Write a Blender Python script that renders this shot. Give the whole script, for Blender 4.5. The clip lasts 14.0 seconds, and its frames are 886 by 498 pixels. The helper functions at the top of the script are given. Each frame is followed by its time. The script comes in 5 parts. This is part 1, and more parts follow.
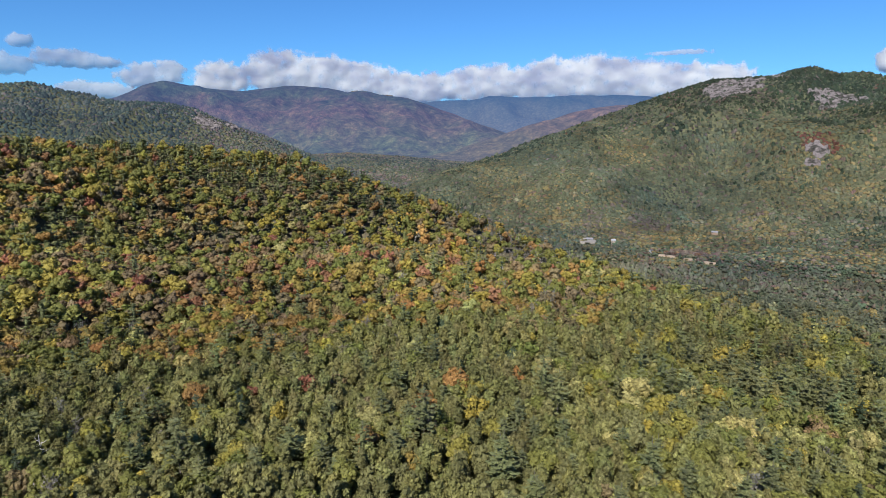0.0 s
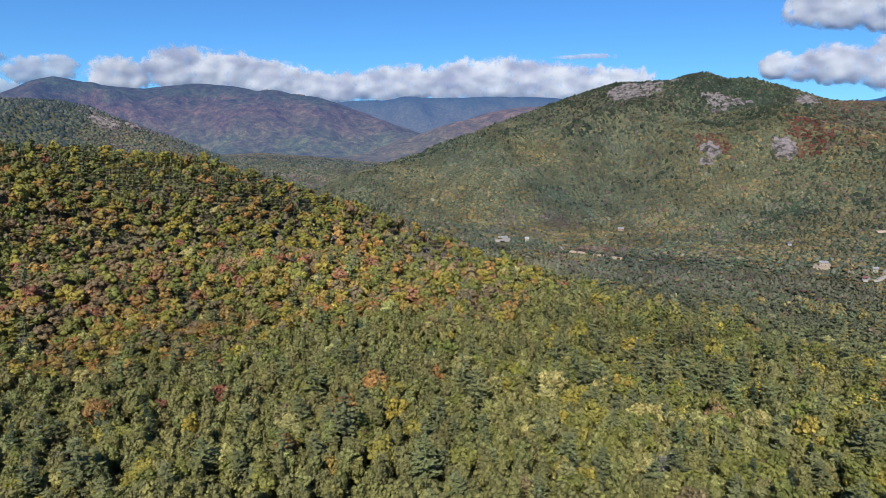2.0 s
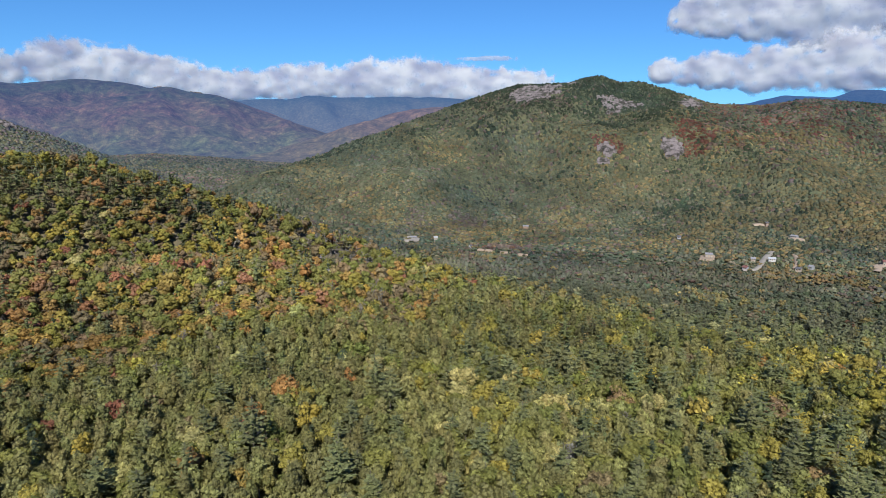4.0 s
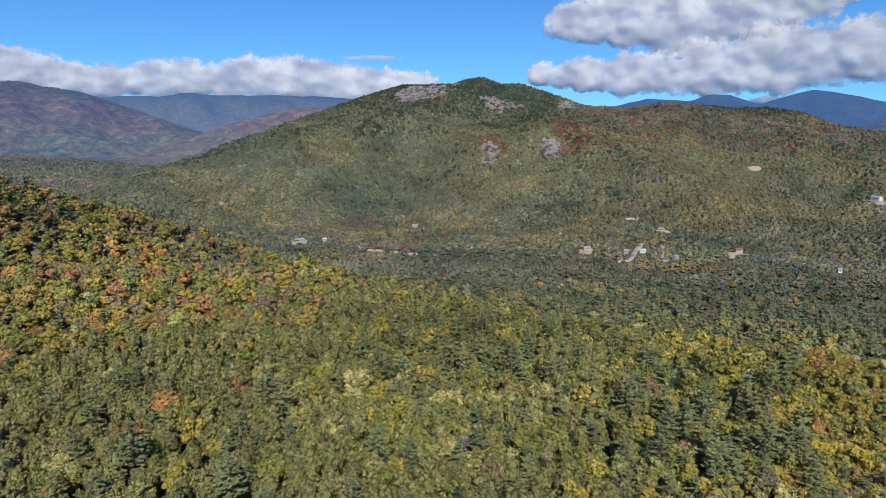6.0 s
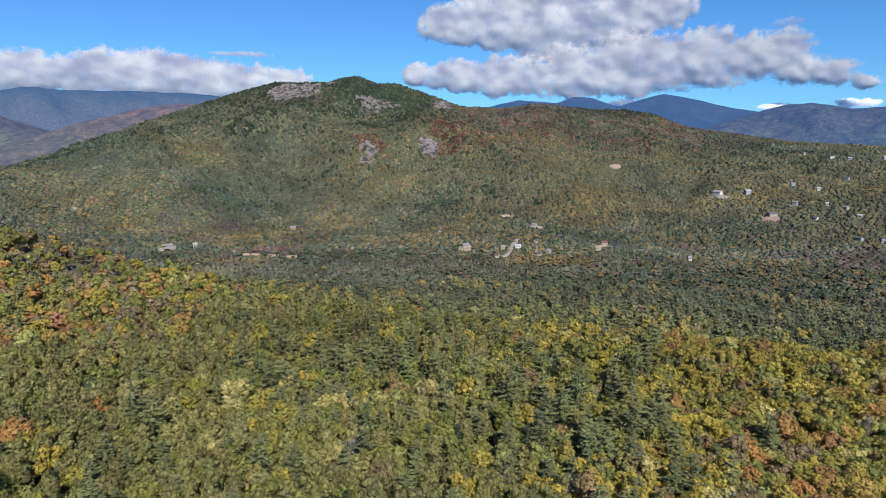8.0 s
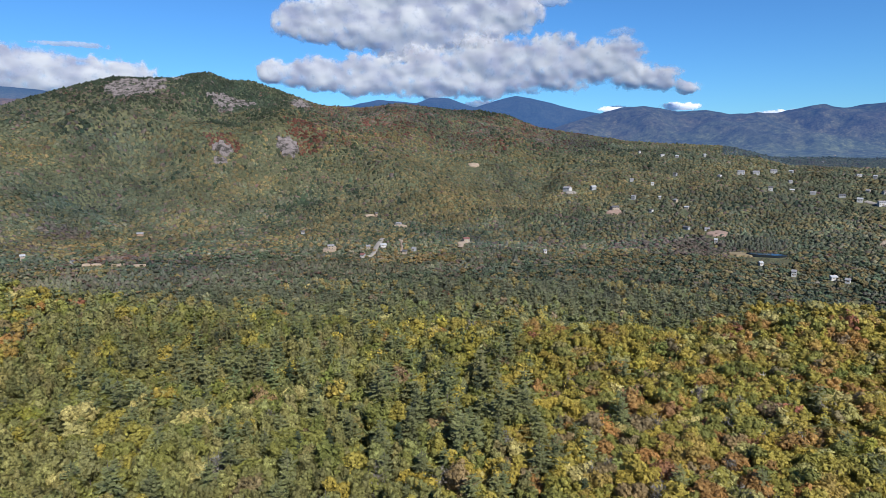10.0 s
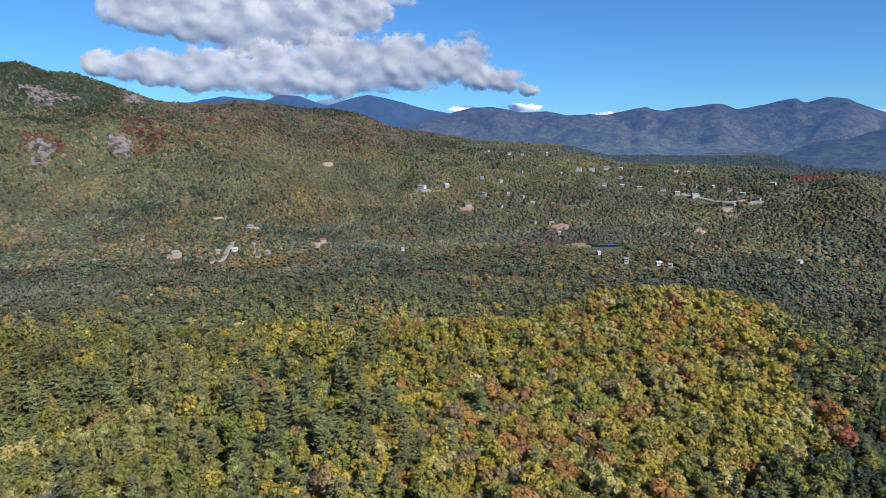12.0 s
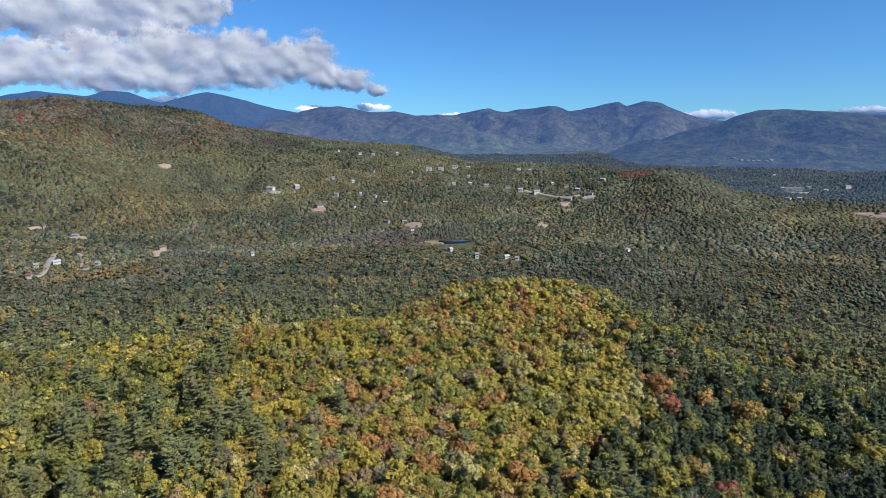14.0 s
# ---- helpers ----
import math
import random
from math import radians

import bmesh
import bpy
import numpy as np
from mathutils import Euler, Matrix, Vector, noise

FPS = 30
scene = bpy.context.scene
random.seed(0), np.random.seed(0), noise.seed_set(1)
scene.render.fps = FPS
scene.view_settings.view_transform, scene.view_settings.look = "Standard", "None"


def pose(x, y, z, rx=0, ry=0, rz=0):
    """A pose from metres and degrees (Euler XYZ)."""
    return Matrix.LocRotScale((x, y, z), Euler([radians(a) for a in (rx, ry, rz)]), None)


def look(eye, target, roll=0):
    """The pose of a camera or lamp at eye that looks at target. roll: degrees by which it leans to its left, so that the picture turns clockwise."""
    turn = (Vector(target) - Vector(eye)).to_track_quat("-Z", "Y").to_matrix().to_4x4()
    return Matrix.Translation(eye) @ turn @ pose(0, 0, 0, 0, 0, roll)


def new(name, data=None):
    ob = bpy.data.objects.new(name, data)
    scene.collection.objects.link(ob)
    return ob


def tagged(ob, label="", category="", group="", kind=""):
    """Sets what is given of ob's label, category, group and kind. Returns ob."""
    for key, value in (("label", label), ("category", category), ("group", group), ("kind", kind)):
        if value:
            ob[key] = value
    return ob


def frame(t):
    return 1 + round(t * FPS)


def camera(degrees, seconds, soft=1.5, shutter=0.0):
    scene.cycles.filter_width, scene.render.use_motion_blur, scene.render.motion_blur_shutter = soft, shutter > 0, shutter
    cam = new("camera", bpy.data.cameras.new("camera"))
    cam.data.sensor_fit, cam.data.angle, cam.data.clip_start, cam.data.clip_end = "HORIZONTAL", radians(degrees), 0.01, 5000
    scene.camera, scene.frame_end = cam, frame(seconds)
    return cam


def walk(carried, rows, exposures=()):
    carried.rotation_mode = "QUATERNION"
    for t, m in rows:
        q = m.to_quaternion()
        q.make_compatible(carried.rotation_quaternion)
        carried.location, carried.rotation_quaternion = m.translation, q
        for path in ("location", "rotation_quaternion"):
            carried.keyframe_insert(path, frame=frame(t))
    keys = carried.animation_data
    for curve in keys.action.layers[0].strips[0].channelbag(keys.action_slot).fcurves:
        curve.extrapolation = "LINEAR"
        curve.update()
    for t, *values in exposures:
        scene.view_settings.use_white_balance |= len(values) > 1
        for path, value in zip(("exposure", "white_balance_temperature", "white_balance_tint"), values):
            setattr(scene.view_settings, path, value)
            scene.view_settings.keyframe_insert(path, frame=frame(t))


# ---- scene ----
# The camera hovers 100 m over the wooded plateau and turns to the right where it is.
EYE = 100.0
cam = camera(71.0, 14.0, soft=0.8)
ROWS = [  # seconds, yaw, pitch, lean
    (0.0, 0.00, -9.38, 0.18),
    (0.5, -1.93, -9.36, 0.19),
    (1.0, -3.89, -9.35, 0.17),
    (1.5, -5.80, -9.35, 0.19),
    (2.0, -7.72, -9.32, 0.16),
    (2.5, -9.74, -9.32, 0.16),
    (3.0, -11.79, -9.31, 0.18),
    (5.5, -23.68, -9.28, 0.08),
    (6.0, -26.42, -9.28, 0.06),
    (6.5, -29.15, -9.29, 0.02),
    (7.0, -31.87, -9.29, 0.05),
    (9.5, -46.71, -9.36, -0.10),
    (10.0, -50.02, -9.36, -0.08),
    (10.5, -53.33, -9.36, -0.05),
    (11.0, -56.65, -9.38, -0.12),
    (11.5, -59.97, -9.43, -0.11),
    (12.0, -63.26, -9.47, -0.08),
    (12.5, -66.61, -9.47, -0.13),
    (13.0, -69.98, -9.50, -0.16),
    (13.5, -73.39, -9.52, -0.19),
    (14.0, -76.79, -9.52, -0.21),
]
walk(cam, [(t, pose(0, 0, EYE, 90 + pitch, 0, yaw) @ pose(0, 0, 0, 0, 0, lean)) for t, yaw, pitch, lean in ROWS],
     exposures=[(0.0, 0.88), (3.0, 0.85), (6.5, 0.80), (9.5, 0.84), (14.0, 0.87)])

# ---- light: an autumn noon, the sun behind the camera's left shoulder ----
SUN_BEARING, SUN_HEIGHT = 201.0, 40.0
SUN_STRENGTH, SKY_STRENGTH = 4.8, 0.054
world = bpy.data.worlds.new("sky")
scene.world = world
world.use_nodes = True
wn = world.node_tree
sky = wn.nodes.new("ShaderNodeTexSky")
sky.sky_type, sky.sun_disc = "NISHITA", False
sky.sun_elevation, sky.sun_rotation = radians(SUN_HEIGHT), radians(SUN_BEARING)
sky.altitude, sky.air_density, sky.dust_density, sky.ozone_density = 300, 1.0, 0.0, 2.5
wn.nodes["Background"].inputs["Strength"].default_value = SKY_STRENGTH
clear = wn.nodes.new("ShaderNodeMix")  # very clear, dry air: a deeper blue
clear.data_type, clear.blend_type = "RGBA", "MULTIPLY"
clear.inputs[0].default_value = 1.0
clear.inputs[7].default_value = (0.42, 0.86, 1.36, 1)
wn.links.new(sky.outputs["Color"], clear.inputs[6])
wn.links.new(clear.outputs[2], wn.nodes["Background"].inputs["Color"])
sun = new("sun", bpy.data.lights.new("sun", "SUN"))
sun.data.energy, sun.data.angle, sun.data.color = SUN_STRENGTH, radians(0.5), (1.0, 0.965, 0.91)
sb, sh = radians(SUN_BEARING), radians(SUN_HEIGHT)
sun.matrix_world = look((900 * math.sin(sb) * math.cos(sh), 900 * math.cos(sb) * math.cos(sh), 100 + 900 * math.sin(sh)), (0, 0, 100))


# ---- the lie of the land ----
def lattice(ix, iy, seed):
    """A random number for each whole-number place, the same at every build."""
    n = (ix.astype(np.int64) * 374761393 + iy.astype(np.int64) * 668265263 + seed * 974711) & 0x7FFFFFFF
    n = ((n ^ (n >> 13)) * 1274126177) & 0x7FFFFFFF
    n = (n ^ (n >> 16)) & 0xFFFF
    return n / 65535.0


def grain(x, y, size, seed=0):
    """Smooth noise from -1 to 1 with lumps of about that size."""
    x, y = np.asarray(x, float) / size, np.asarray(y, float) / size
    ix, iy = np.floor(x), np.floor(y)
    fx, fy = x - ix, y - iy
    fx, fy = fx * fx * (3 - 2 * fx), fy * fy * (3 - 2 * fy)
    a, b = lattice(ix, iy, seed), lattice(ix + 1, iy, seed)
    c, d = lattice(ix, iy + 1, seed), lattice(ix + 1, iy + 1, seed)
    return ((a * (1 - fx) + b * fx) * (1 - fy) + (c * (1 - fx) + d * fx) * fy) * 2 - 1


def rough(x, y, size, octaves=4, seed=0):
    return sum(grain(x, y, size / 2**k, seed + k) * 0.5**k for k in range(octaves))


def ease(s):
    s = np.clip(s, 0, 1)
    return s * s * (3 - 2 * s)


# Crest lines, shaped to fit the skylines in the camera's view: bearing from the camera, distance, height of the ground.
# near: share of the distance over which the flank rises.
RIDGES = {}
RIDGES["near_hill"] = ([(-70, 640, 70), (-48, 640, 95), (-35.1, 640, 96), (-29.7, 660, 86), (-23.5, 670, 87), (-17.7, 660, 82), (-11.4, 640, 74), (-4.4, 590, 51), (0.8, 560, 35), (6.1, 520, 20), (11.3, 470, 8), (16.4, 430, -1), (22, 420, -10)], 0.54, 0.45)
RIDGES["cliff_hill"] = ([(-60, 2300, 250), (-40, 2300, 265), (-34.7, 2300, 279), (-33.0, 2300, 287), (-31.2, 2300, 272), (-29.3, 2250, 255), (-27.4, 2200, 234), (-23.3, 2100, 225), (-21.6, 2050, 212), (-18.0, 2000, 157), (-15.3, 2000, 125), (-11, 2000, 60)], 0.42, 0.3)
RIDGES["mid_knobs"] = ([(-18, 2600, 30), (-15.3, 2600, 62), (-11.4, 2600, 66), (-8.4, 2650, 72), (-5.3, 2600, 62), (-2.3, 2600, 50), (0.8, 2600, 35)], 0.3, 0.35)
RIDGES["ledge_mountain"] = ([(-5, 1450, -10), (-0.0, 1500, 41), (5.9, 1650, 83), (10.9, 1850, 147), (15.6, 2000, 211), (20.2, 2150, 278), (22.7, 2200, 309), (27.3, 2200, 313), (28.8, 2250, 337), (30.0, 2250, 341), (31.5, 2250, 319), (33.5, 2250, 317), (36.5, 2200, 273), (39.3, 2200, 237), (42.9, 2250, 232), (46.2, 2300, 252), (50.8, 2350, 234), (53.4, 2350, 229), (55.9, 2350, 214), (58.7, 2350, 166), (61.8, 2300, 146), (66.8, 2250, 114), (74.5, 2200, 98), (77.5, 2150, 68), (80, 2100, 30)], 0.45, 0.35)
RIDGES["house_shelf"] = ([(62, 1950, 95), (70.5, 1900, 85), (76.8, 1900, 68), (79.2, 1900, 47), (90.3, 1800, 41), (93.2, 1750, 28), (96.5, 1700, 35), (99.2, 1700, 25), (101.9, 1700, -16), (106.1, 1650, -29), (110.0, 1600, -48), (116, 1600, -60)], 0.42, 0.22)
BACK_RANGES = {}
BACK_RANGES["main_range"] = ([(-60, 3900, 330), (-40, 3900, 330), (-29, 3900, 320), (-27.4, 3900, 349), (-26.4, 3900, 382), (-25.3, 3950, 428), (-23.7, 4000, 465), (-21.5, 4000, 443), (-19.3, 4050, 433), (-17.4, 4100, 431), (-14.1, 4100, 468), (-10.3, 4100, 464), (-8.6, 4100, 435), (-7.9, 4080, 448), (-5.3, 4050, 413), (-3.3, 4000, 396), (-2.0, 4000, 369), (0.8, 4000, 307), (4, 4000, 210)], 0.3, 0.1)
BACK_RANGES["brown_spur"] = ([(1, 3200, 80), (3.4, 3200, 126), (8.9, 3250, 226), (13.3, 3300, 297), (15.6, 3300, 306), (18.4, 3300, 304), (24, 3300, 300)], 0.2, 0.1)
BACK_RANGES["far_range"] = ([(-8, 4600, 380), (-2.3, 4600, 406), (-1.0, 4600, 422), (2.3, 4600, 431), (4.3, 4600, 458), (7.8, 4600, 449), (11.8, 4600, 461), (13.7, 4600, 452), (15.9, 4600, 459), (18.4, 4600, 441), (24, 4600, 450)], 0.2, 0.03)
BACK_RANGES["blue_peaks"] = ([(38, 4640, 370), (42.0, 4640, 393), (44.1, 4640, 437), (46.2, 4640, 422), (47.6, 4640, 413), (48.9, 4640, 448), (50.7, 4640, 447), (52.9, 4640, 383), (55.0, 4640, 432), (56.6, 4640, 459), (58.9, 4640, 427), (61.6, 4640, 364), (64.0, 4640, 327), (68, 4640, 250)], 0.2, 0.03)
BACK_RANGES["mid_range"] = ([(55, 4200, 120), (59.0, 4200, 191), (62.9, 4250, 292), (65.7, 4300, 352), (67.6, 4300, 360), (70.4, 4300, 317), (72.5, 4300, 327), (74.3, 4300, 293), (77.6, 4300, 291), (80.7, 4300, 258), (86, 4300, 200), (92, 4300, 150)], 0.3, 0.07)
BACK_RANGES["right_hill"] = ([(96, 3500, 130), (97.2, 3500, 160), (100.3, 3500, 200), (101.5, 3500, 235), (103.1, 3500, 268), (105.5, 3500, 264), (109.3, 3500, 241), (111.8, 3500, 222), (125, 3500, 180)], 0.3, 0.25)
BACK_RANGES["twin_peaks"] = ([(72, 4560, 240), (76.8, 4560, 300), (81.0, 4560, 350), (82.5, 4560, 330), (85.7, 4560, 366), (87.0, 4560, 364), (88.1, 4550, 332), (90.6, 4500, 361), (92.3, 4500, 385), (92.9, 4500, 352), (94.4, 4500, 381), (95.7, 4500, 371), (97.1, 4450, 315), (100.3, 4400, 229), (108, 4400, 200), (114, 4400, 215)], 0.3, 0.04)


def crest(bearing, knots):
    b, r, z = (np.array(c, float) for c in zip(*knots))
    fine = np.arange(b[0] - 4, b[-1] + 4, 0.1)
    soft = np.array([0.1, 0.2, 0.4, 0.2, 0.1])
    r, z = (np.convolve(np.pad(np.interp(fine, b, c), 2, "edge"), soft, "valid") for c in (r, z))
    inside = ease((bearing - b[0] + 6) / 6) * ease((b[-1] + 6 - bearing) / 6)
    return np.interp(bearing, fine, r), np.interp(bearing, fine, z), inside


def flank(x, y, low, knots, near, far, hollow=1.0):
    """Height of one ridge over the low ground."""
    r, bearing = np.hypot(x, y), np.degrees(np.arctan2(x, y))
    rc, zc, inside = crest(bearing, knots)
    d = (r - rc) / rc
    s = np.where(d < 0, 1 + d / near, 1 - d / far)
    form = (0.55 * ease(s) + 0.45 * np.clip(s, 0, 1)) ** hollow
    tall = np.maximum(zc - low, 0) * inside
    spur = 0.45 - np.sqrt(rough(x, y, 620, 3, 5) ** 2 + 0.02)
    gully = spur * 0.4 * tall * np.clip(form * (1 - form) * 4, 0, 1)
    return low + tall * form + gully


def low_ground(x, y):
    r, bearing = np.hypot(x, y), np.degrees(np.arctan2(x, y))
    edge = 365 - 62 * ease((bearing - 14) / 22) * ease((82 - bearing) / 12) + 22 * grain(x, y, 160, 9) - 70 * ease((bearing - 88) / 14) * ease((180 - bearing) / 40)
    drop = ease((r - edge) / 190)
    shelf = -14 * ease((bearing - 92) / 16) * ease((180 - bearing) / 40) + 2.5 * rough(x, y, 90, 3, 2) + 5 * ease((r - 230) / 120) * ease(1 - abs(bearing - 83) / 14)
    valley = np.interp(r, [500, 750, 1300, 2500, 3500, 4700, 6000], [-64, -70, -46, 0, 62, 115, 130]) + 9 * rough(x, y, 500, 3, 3)
    back = ease((abs(bearing - 38) - 95) / 30) * ease((r - 500) / 1500) * (90 + 80 * rough(x, y, 1500, 3, 8))
    shelf = shelf * ease((r - 40) / 70)
    return shelf * (1 - drop) + valley * drop + back


SPURS = [  # two ends by bearing and distance, height, half width
    (38.5, 1700, 46, 1480, 20, 75), (46, 1480, 56, 1250, 24, 85), (56, 1250, 66, 1120, 12, 80), (33, 1880, 34, 1650, 16, 60), (22, 1800, 20, 1450, 22, 95), (10, 1650, 13, 1350, 18, 90), (29, 1600, 28.5, 1300, 16, 80), (94, 1560, 100, 1180, 14, 110)]


def land(x, y):
    x, y = np.asarray(x, float), np.asarray(y, float)
    low = low_ground(x, y)
    z = low.copy()
    for knots, near, far in RIDGES.values():
        z = np.maximum(z, flank(x, y, low, knots, near, far))
    for b0, d0, b1, d1, tall, wide in SPURS:
        ax, ay = d0 * math.sin(radians(b0)), d0 * math.cos(radians(b0))
        ex, ey = d1 * math.sin(radians(b1)) - ax, d1 * math.cos(radians(b1)) - ay
        s = np.clip(((x - ax) * ex + (y - ay) * ey) / (ex * ex + ey * ey), 0, 1)
        z = z + tall * np.exp(-((x - ax - s * ex) ** 2 + (y - ay - s * ey) ** 2) / wide**2) * (0.6 + 0.4 * np.sin(math.pi * (0.15 + 0.7 * s)))
    return z


def spot(bearing, distance, lift=0.0):
    """A place on the ground by bearing and distance."""
    x, y = distance * math.sin(radians(bearing)), distance * math.cos(radians(bearing))
    return Vector((x, y, float(land(np.array([x]), np.array([y]))[0]) + lift))


def range_height(name, x, y):
    """Height of a far range, with its spurs and gullies."""
    knots, near, far = BACK_RANGES[name]
    rc, _, _ = crest(np.degrees(np.arctan2(x, y)), knots)
    s = (np.hypot(x, y) - rc) / rc
    low = land(x, y) - 12
    z = flank(x, y, low, knots, near, far, 1.4)
    z = z + rough(x, y, 130, 3, 21) * 5 * ease((z - low) / 60)
    return z + (0.4 - np.sqrt(rough(x, y, 420, 4, 23) ** 2 + 0.01)) * (40 if name == "right_hill" else 85) * ease((z - low) / 80) * ease(np.abs(s) / 0.06)


def range_land(name):
    def height(x, y):
        return np.maximum(land(x, y), range_height(name, x, y))
    return height

# ---- materials ----
def material(name):
    m = bpy.data.materials.new(name)
    m.use_nodes = True
    return m, m.node_tree, m.node_tree.nodes["Principled BSDF"]


def node(tree, kind, **values):
    n = tree.nodes.new(kind)
    for key, value in values.items():
        n.inputs[key.replace("_", " ")].default_value = value
    return n


def mixed(tree, factor, a, b, blend="MIX"):
    n = tree.nodes.new("ShaderNodeMix")
    n.data_type, n.blend_type = "RGBA", blend
    for socket, value in (("Factor", factor), ("A", a), ("B", b)):
        target = [s for s in n.inputs if s.name == socket and s.enabled][0]
        if isinstance(value, bpy.types.NodeSocket):
            tree.links.new(value, target)
        elif socket == "Factor":
            target.default_value = value
        else:
            target.default_value = (*value, 1)
    return [s for s in n.outputs if s.enabled][0]


def coords(tree, size):
    """World-size coordinates, one unit for so many metres."""
    c = tree.nodes.new("ShaderNodeTexCoord")
    m = tree.nodes.new("ShaderNodeMapping")
    m.inputs["Scale"].default_value = [1 / s for s in size] if isinstance(size, tuple) else (1 / size,) * 3
    tree.links.new(c.outputs["Object"], m.inputs["Vector"])
    return m.outputs["Vector"]


def noise_of(tree, size, detail=4.0, rough_=0.6):
    n = node(tree, "ShaderNodeTexNoise", Scale=1.0, Detail=detail, Roughness=rough_)
    tree.links.new(coords(tree, size), n.inputs["Vector"])
    return n.outputs["Fac"]


def ramp(tree, fac, *stops):
    n = tree.nodes.new("ShaderNodeValToRGB")
    while len(n.color_ramp.elements) < len(stops):
        n.color_ramp.elements.new(0.5)
    for e, (p, c) in zip(n.color_ramp.elements, stops):
        e.position, e.color = p, (*c, 1)
    tree.links.new(fac, n.inputs["Fac"])
    return n.outputs["Color"]


def bumped(tree, shader, height, strength, distance):
    b = node(tree, "ShaderNodeBump", Strength=strength, Distance=distance)
    tree.links.new(height, b.inputs["Height"])
    tree.links.new(b.outputs["Normal"], shader.inputs["Normal"])


def leafy(tree, shader, colour, cell, gaps=0.2, through_light=0.3, vary=0.25):
    """Sprays of small leaves or needles, with gaps between them; they let some of the light through. cell: size of a tuft in metres."""
    v = node(tree, "ShaderNodeTexVoronoi", Scale=1.0, Randomness=1.0)
    tree.links.new(coords(tree, cell), v.inputs["Vector"])
    tuft = tree.nodes.new("ShaderNodeSeparateColor")
    tree.links.new(v.outputs["Color"], tuft.inputs["Color"])
    colour = mixed(tree, 1.0, colour, ramp(tree, tuft.outputs["Green"], (0.0, (1 - vary, 1 - vary, 1 - 0.9 * vary)), (1.0, (1 + vary, 1 + vary, 1 + 0.8 * vary))), "MULTIPLY")
    shader.inputs["Roughness"].default_value = 0.6
    shader.inputs["Specular IOR Level"].default_value = 0.25
    tree.links.new(colour, shader.inputs["Base Color"])
    bumped(tree, shader, v.outputs["Distance"], 0.7, cell * 0.7)
    t = tree.nodes.new("ShaderNodeBsdfTranslucent")
    tree.links.new(colour, t.inputs["Color"])
    mix = tree.nodes.new("ShaderNodeMixShader")
    mix.inputs["Fac"].default_value = through_light
    tree.links.new(shader.outputs["BSDF"], mix.inputs[1])
    tree.links.new(t.outputs["BSDF"], mix.inputs[2])
    there = node(tree, "ShaderNodeMath")
    there.operation = "GREATER_THAN"
    there.inputs[1].default_value = gaps
    tree.links.new(tuft.outputs["Red"], there.inputs[0])
    hole = tree.nodes.new("ShaderNodeBsdfTransparent")
    cut = tree.nodes.new("ShaderNodeMixShader")
    tree.links.new(there.outputs[0], cut.inputs["Fac"])
    tree.links.new(hole.outputs["BSDF"], cut.inputs[1])
    tree.links.new(mix.outputs["Shader"], cut.inputs[2])
    tree.links.new(cut.outputs["Shader"], tree.nodes["Material Output"].inputs["Surface"])


# Base colours of the kinds of tree in their autumn state.
KINDS = ["pitch_pine", "white_pine", "spruce", "green_maple", "turning_maple", "yellow_birch", "orange_maple", "red_maple", "russet_oak", "bare_tree"]
TINT = np.array([(0.192, 0.186, 0.063), (0.172, 0.184, 0.078), (0.046, 0.064, 0.035), (0.160, 0.164, 0.042), (0.252, 0.216, 0.046),
                 (0.350, 0.305, 0.115), (0.310, 0.168, 0.056), (0.245, 0.098, 0.058), (0.205, 0.148, 0.070), (0.190, 0.172, 0.150)])
TURN = np.array([(0.150, 0.144, 0.056), (0.140, 0.148, 0.066), (0.060, 0.076, 0.040), (0.168, 0.166, 0.042), (0.298, 0.232, 0.044),
                 (0.310, 0.290, 0.105), (0.285, 0.205, 0.055), (0.255, 0.130, 0.066), (0.190, 0.146, 0.080), (0.170, 0.152, 0.130)])  # the other end of each kind's range
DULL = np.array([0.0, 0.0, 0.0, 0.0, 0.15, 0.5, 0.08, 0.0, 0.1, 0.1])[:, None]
HAZED_TINT = TINT * (1 - DULL) + np.array([(0.095, 0.108, 0.050)]) * DULL  # the valley and mountain woods, their autumn colours dulled towards green
# extra blue in the distant trees' base colour imitates haze
HAZED_TINT = HAZED_TINT * 0.44 + HAZED_TINT.mean(1)[:, None] * np.array([(0.066, 0.098, 0.290)])
HAZED_TINT[6:8] = (0.084, 0.046, 0.031), (0.070, 0.035, 0.030)
HAZED_TINT[9] = (0.074, 0.066, 0.059)
HAZED_TINT[1] *= 0.70
HAZED_TINT[2:5] = (0.026, 0.037, 0.026), (0.054, 0.070, 0.050), (0.102, 0.088, 0.047)
HAZED_TINT[8] *= 0.85
HAZED_TINT *= (1.30, 1.24, 1.18)
BARK = (0.085, 0.07, 0.058)


def wood_material(name, cell, gaps, vary=0.32):
    """Joined woods: each tree brings its own colour."""
    m, t, p = material(name)
    a = t.nodes.new("ShaderNodeAttribute")
    a.attribute_name = "tint"
    leafy(t, p, a.outputs["Color"], cell, gaps, vary=vary)
    return m


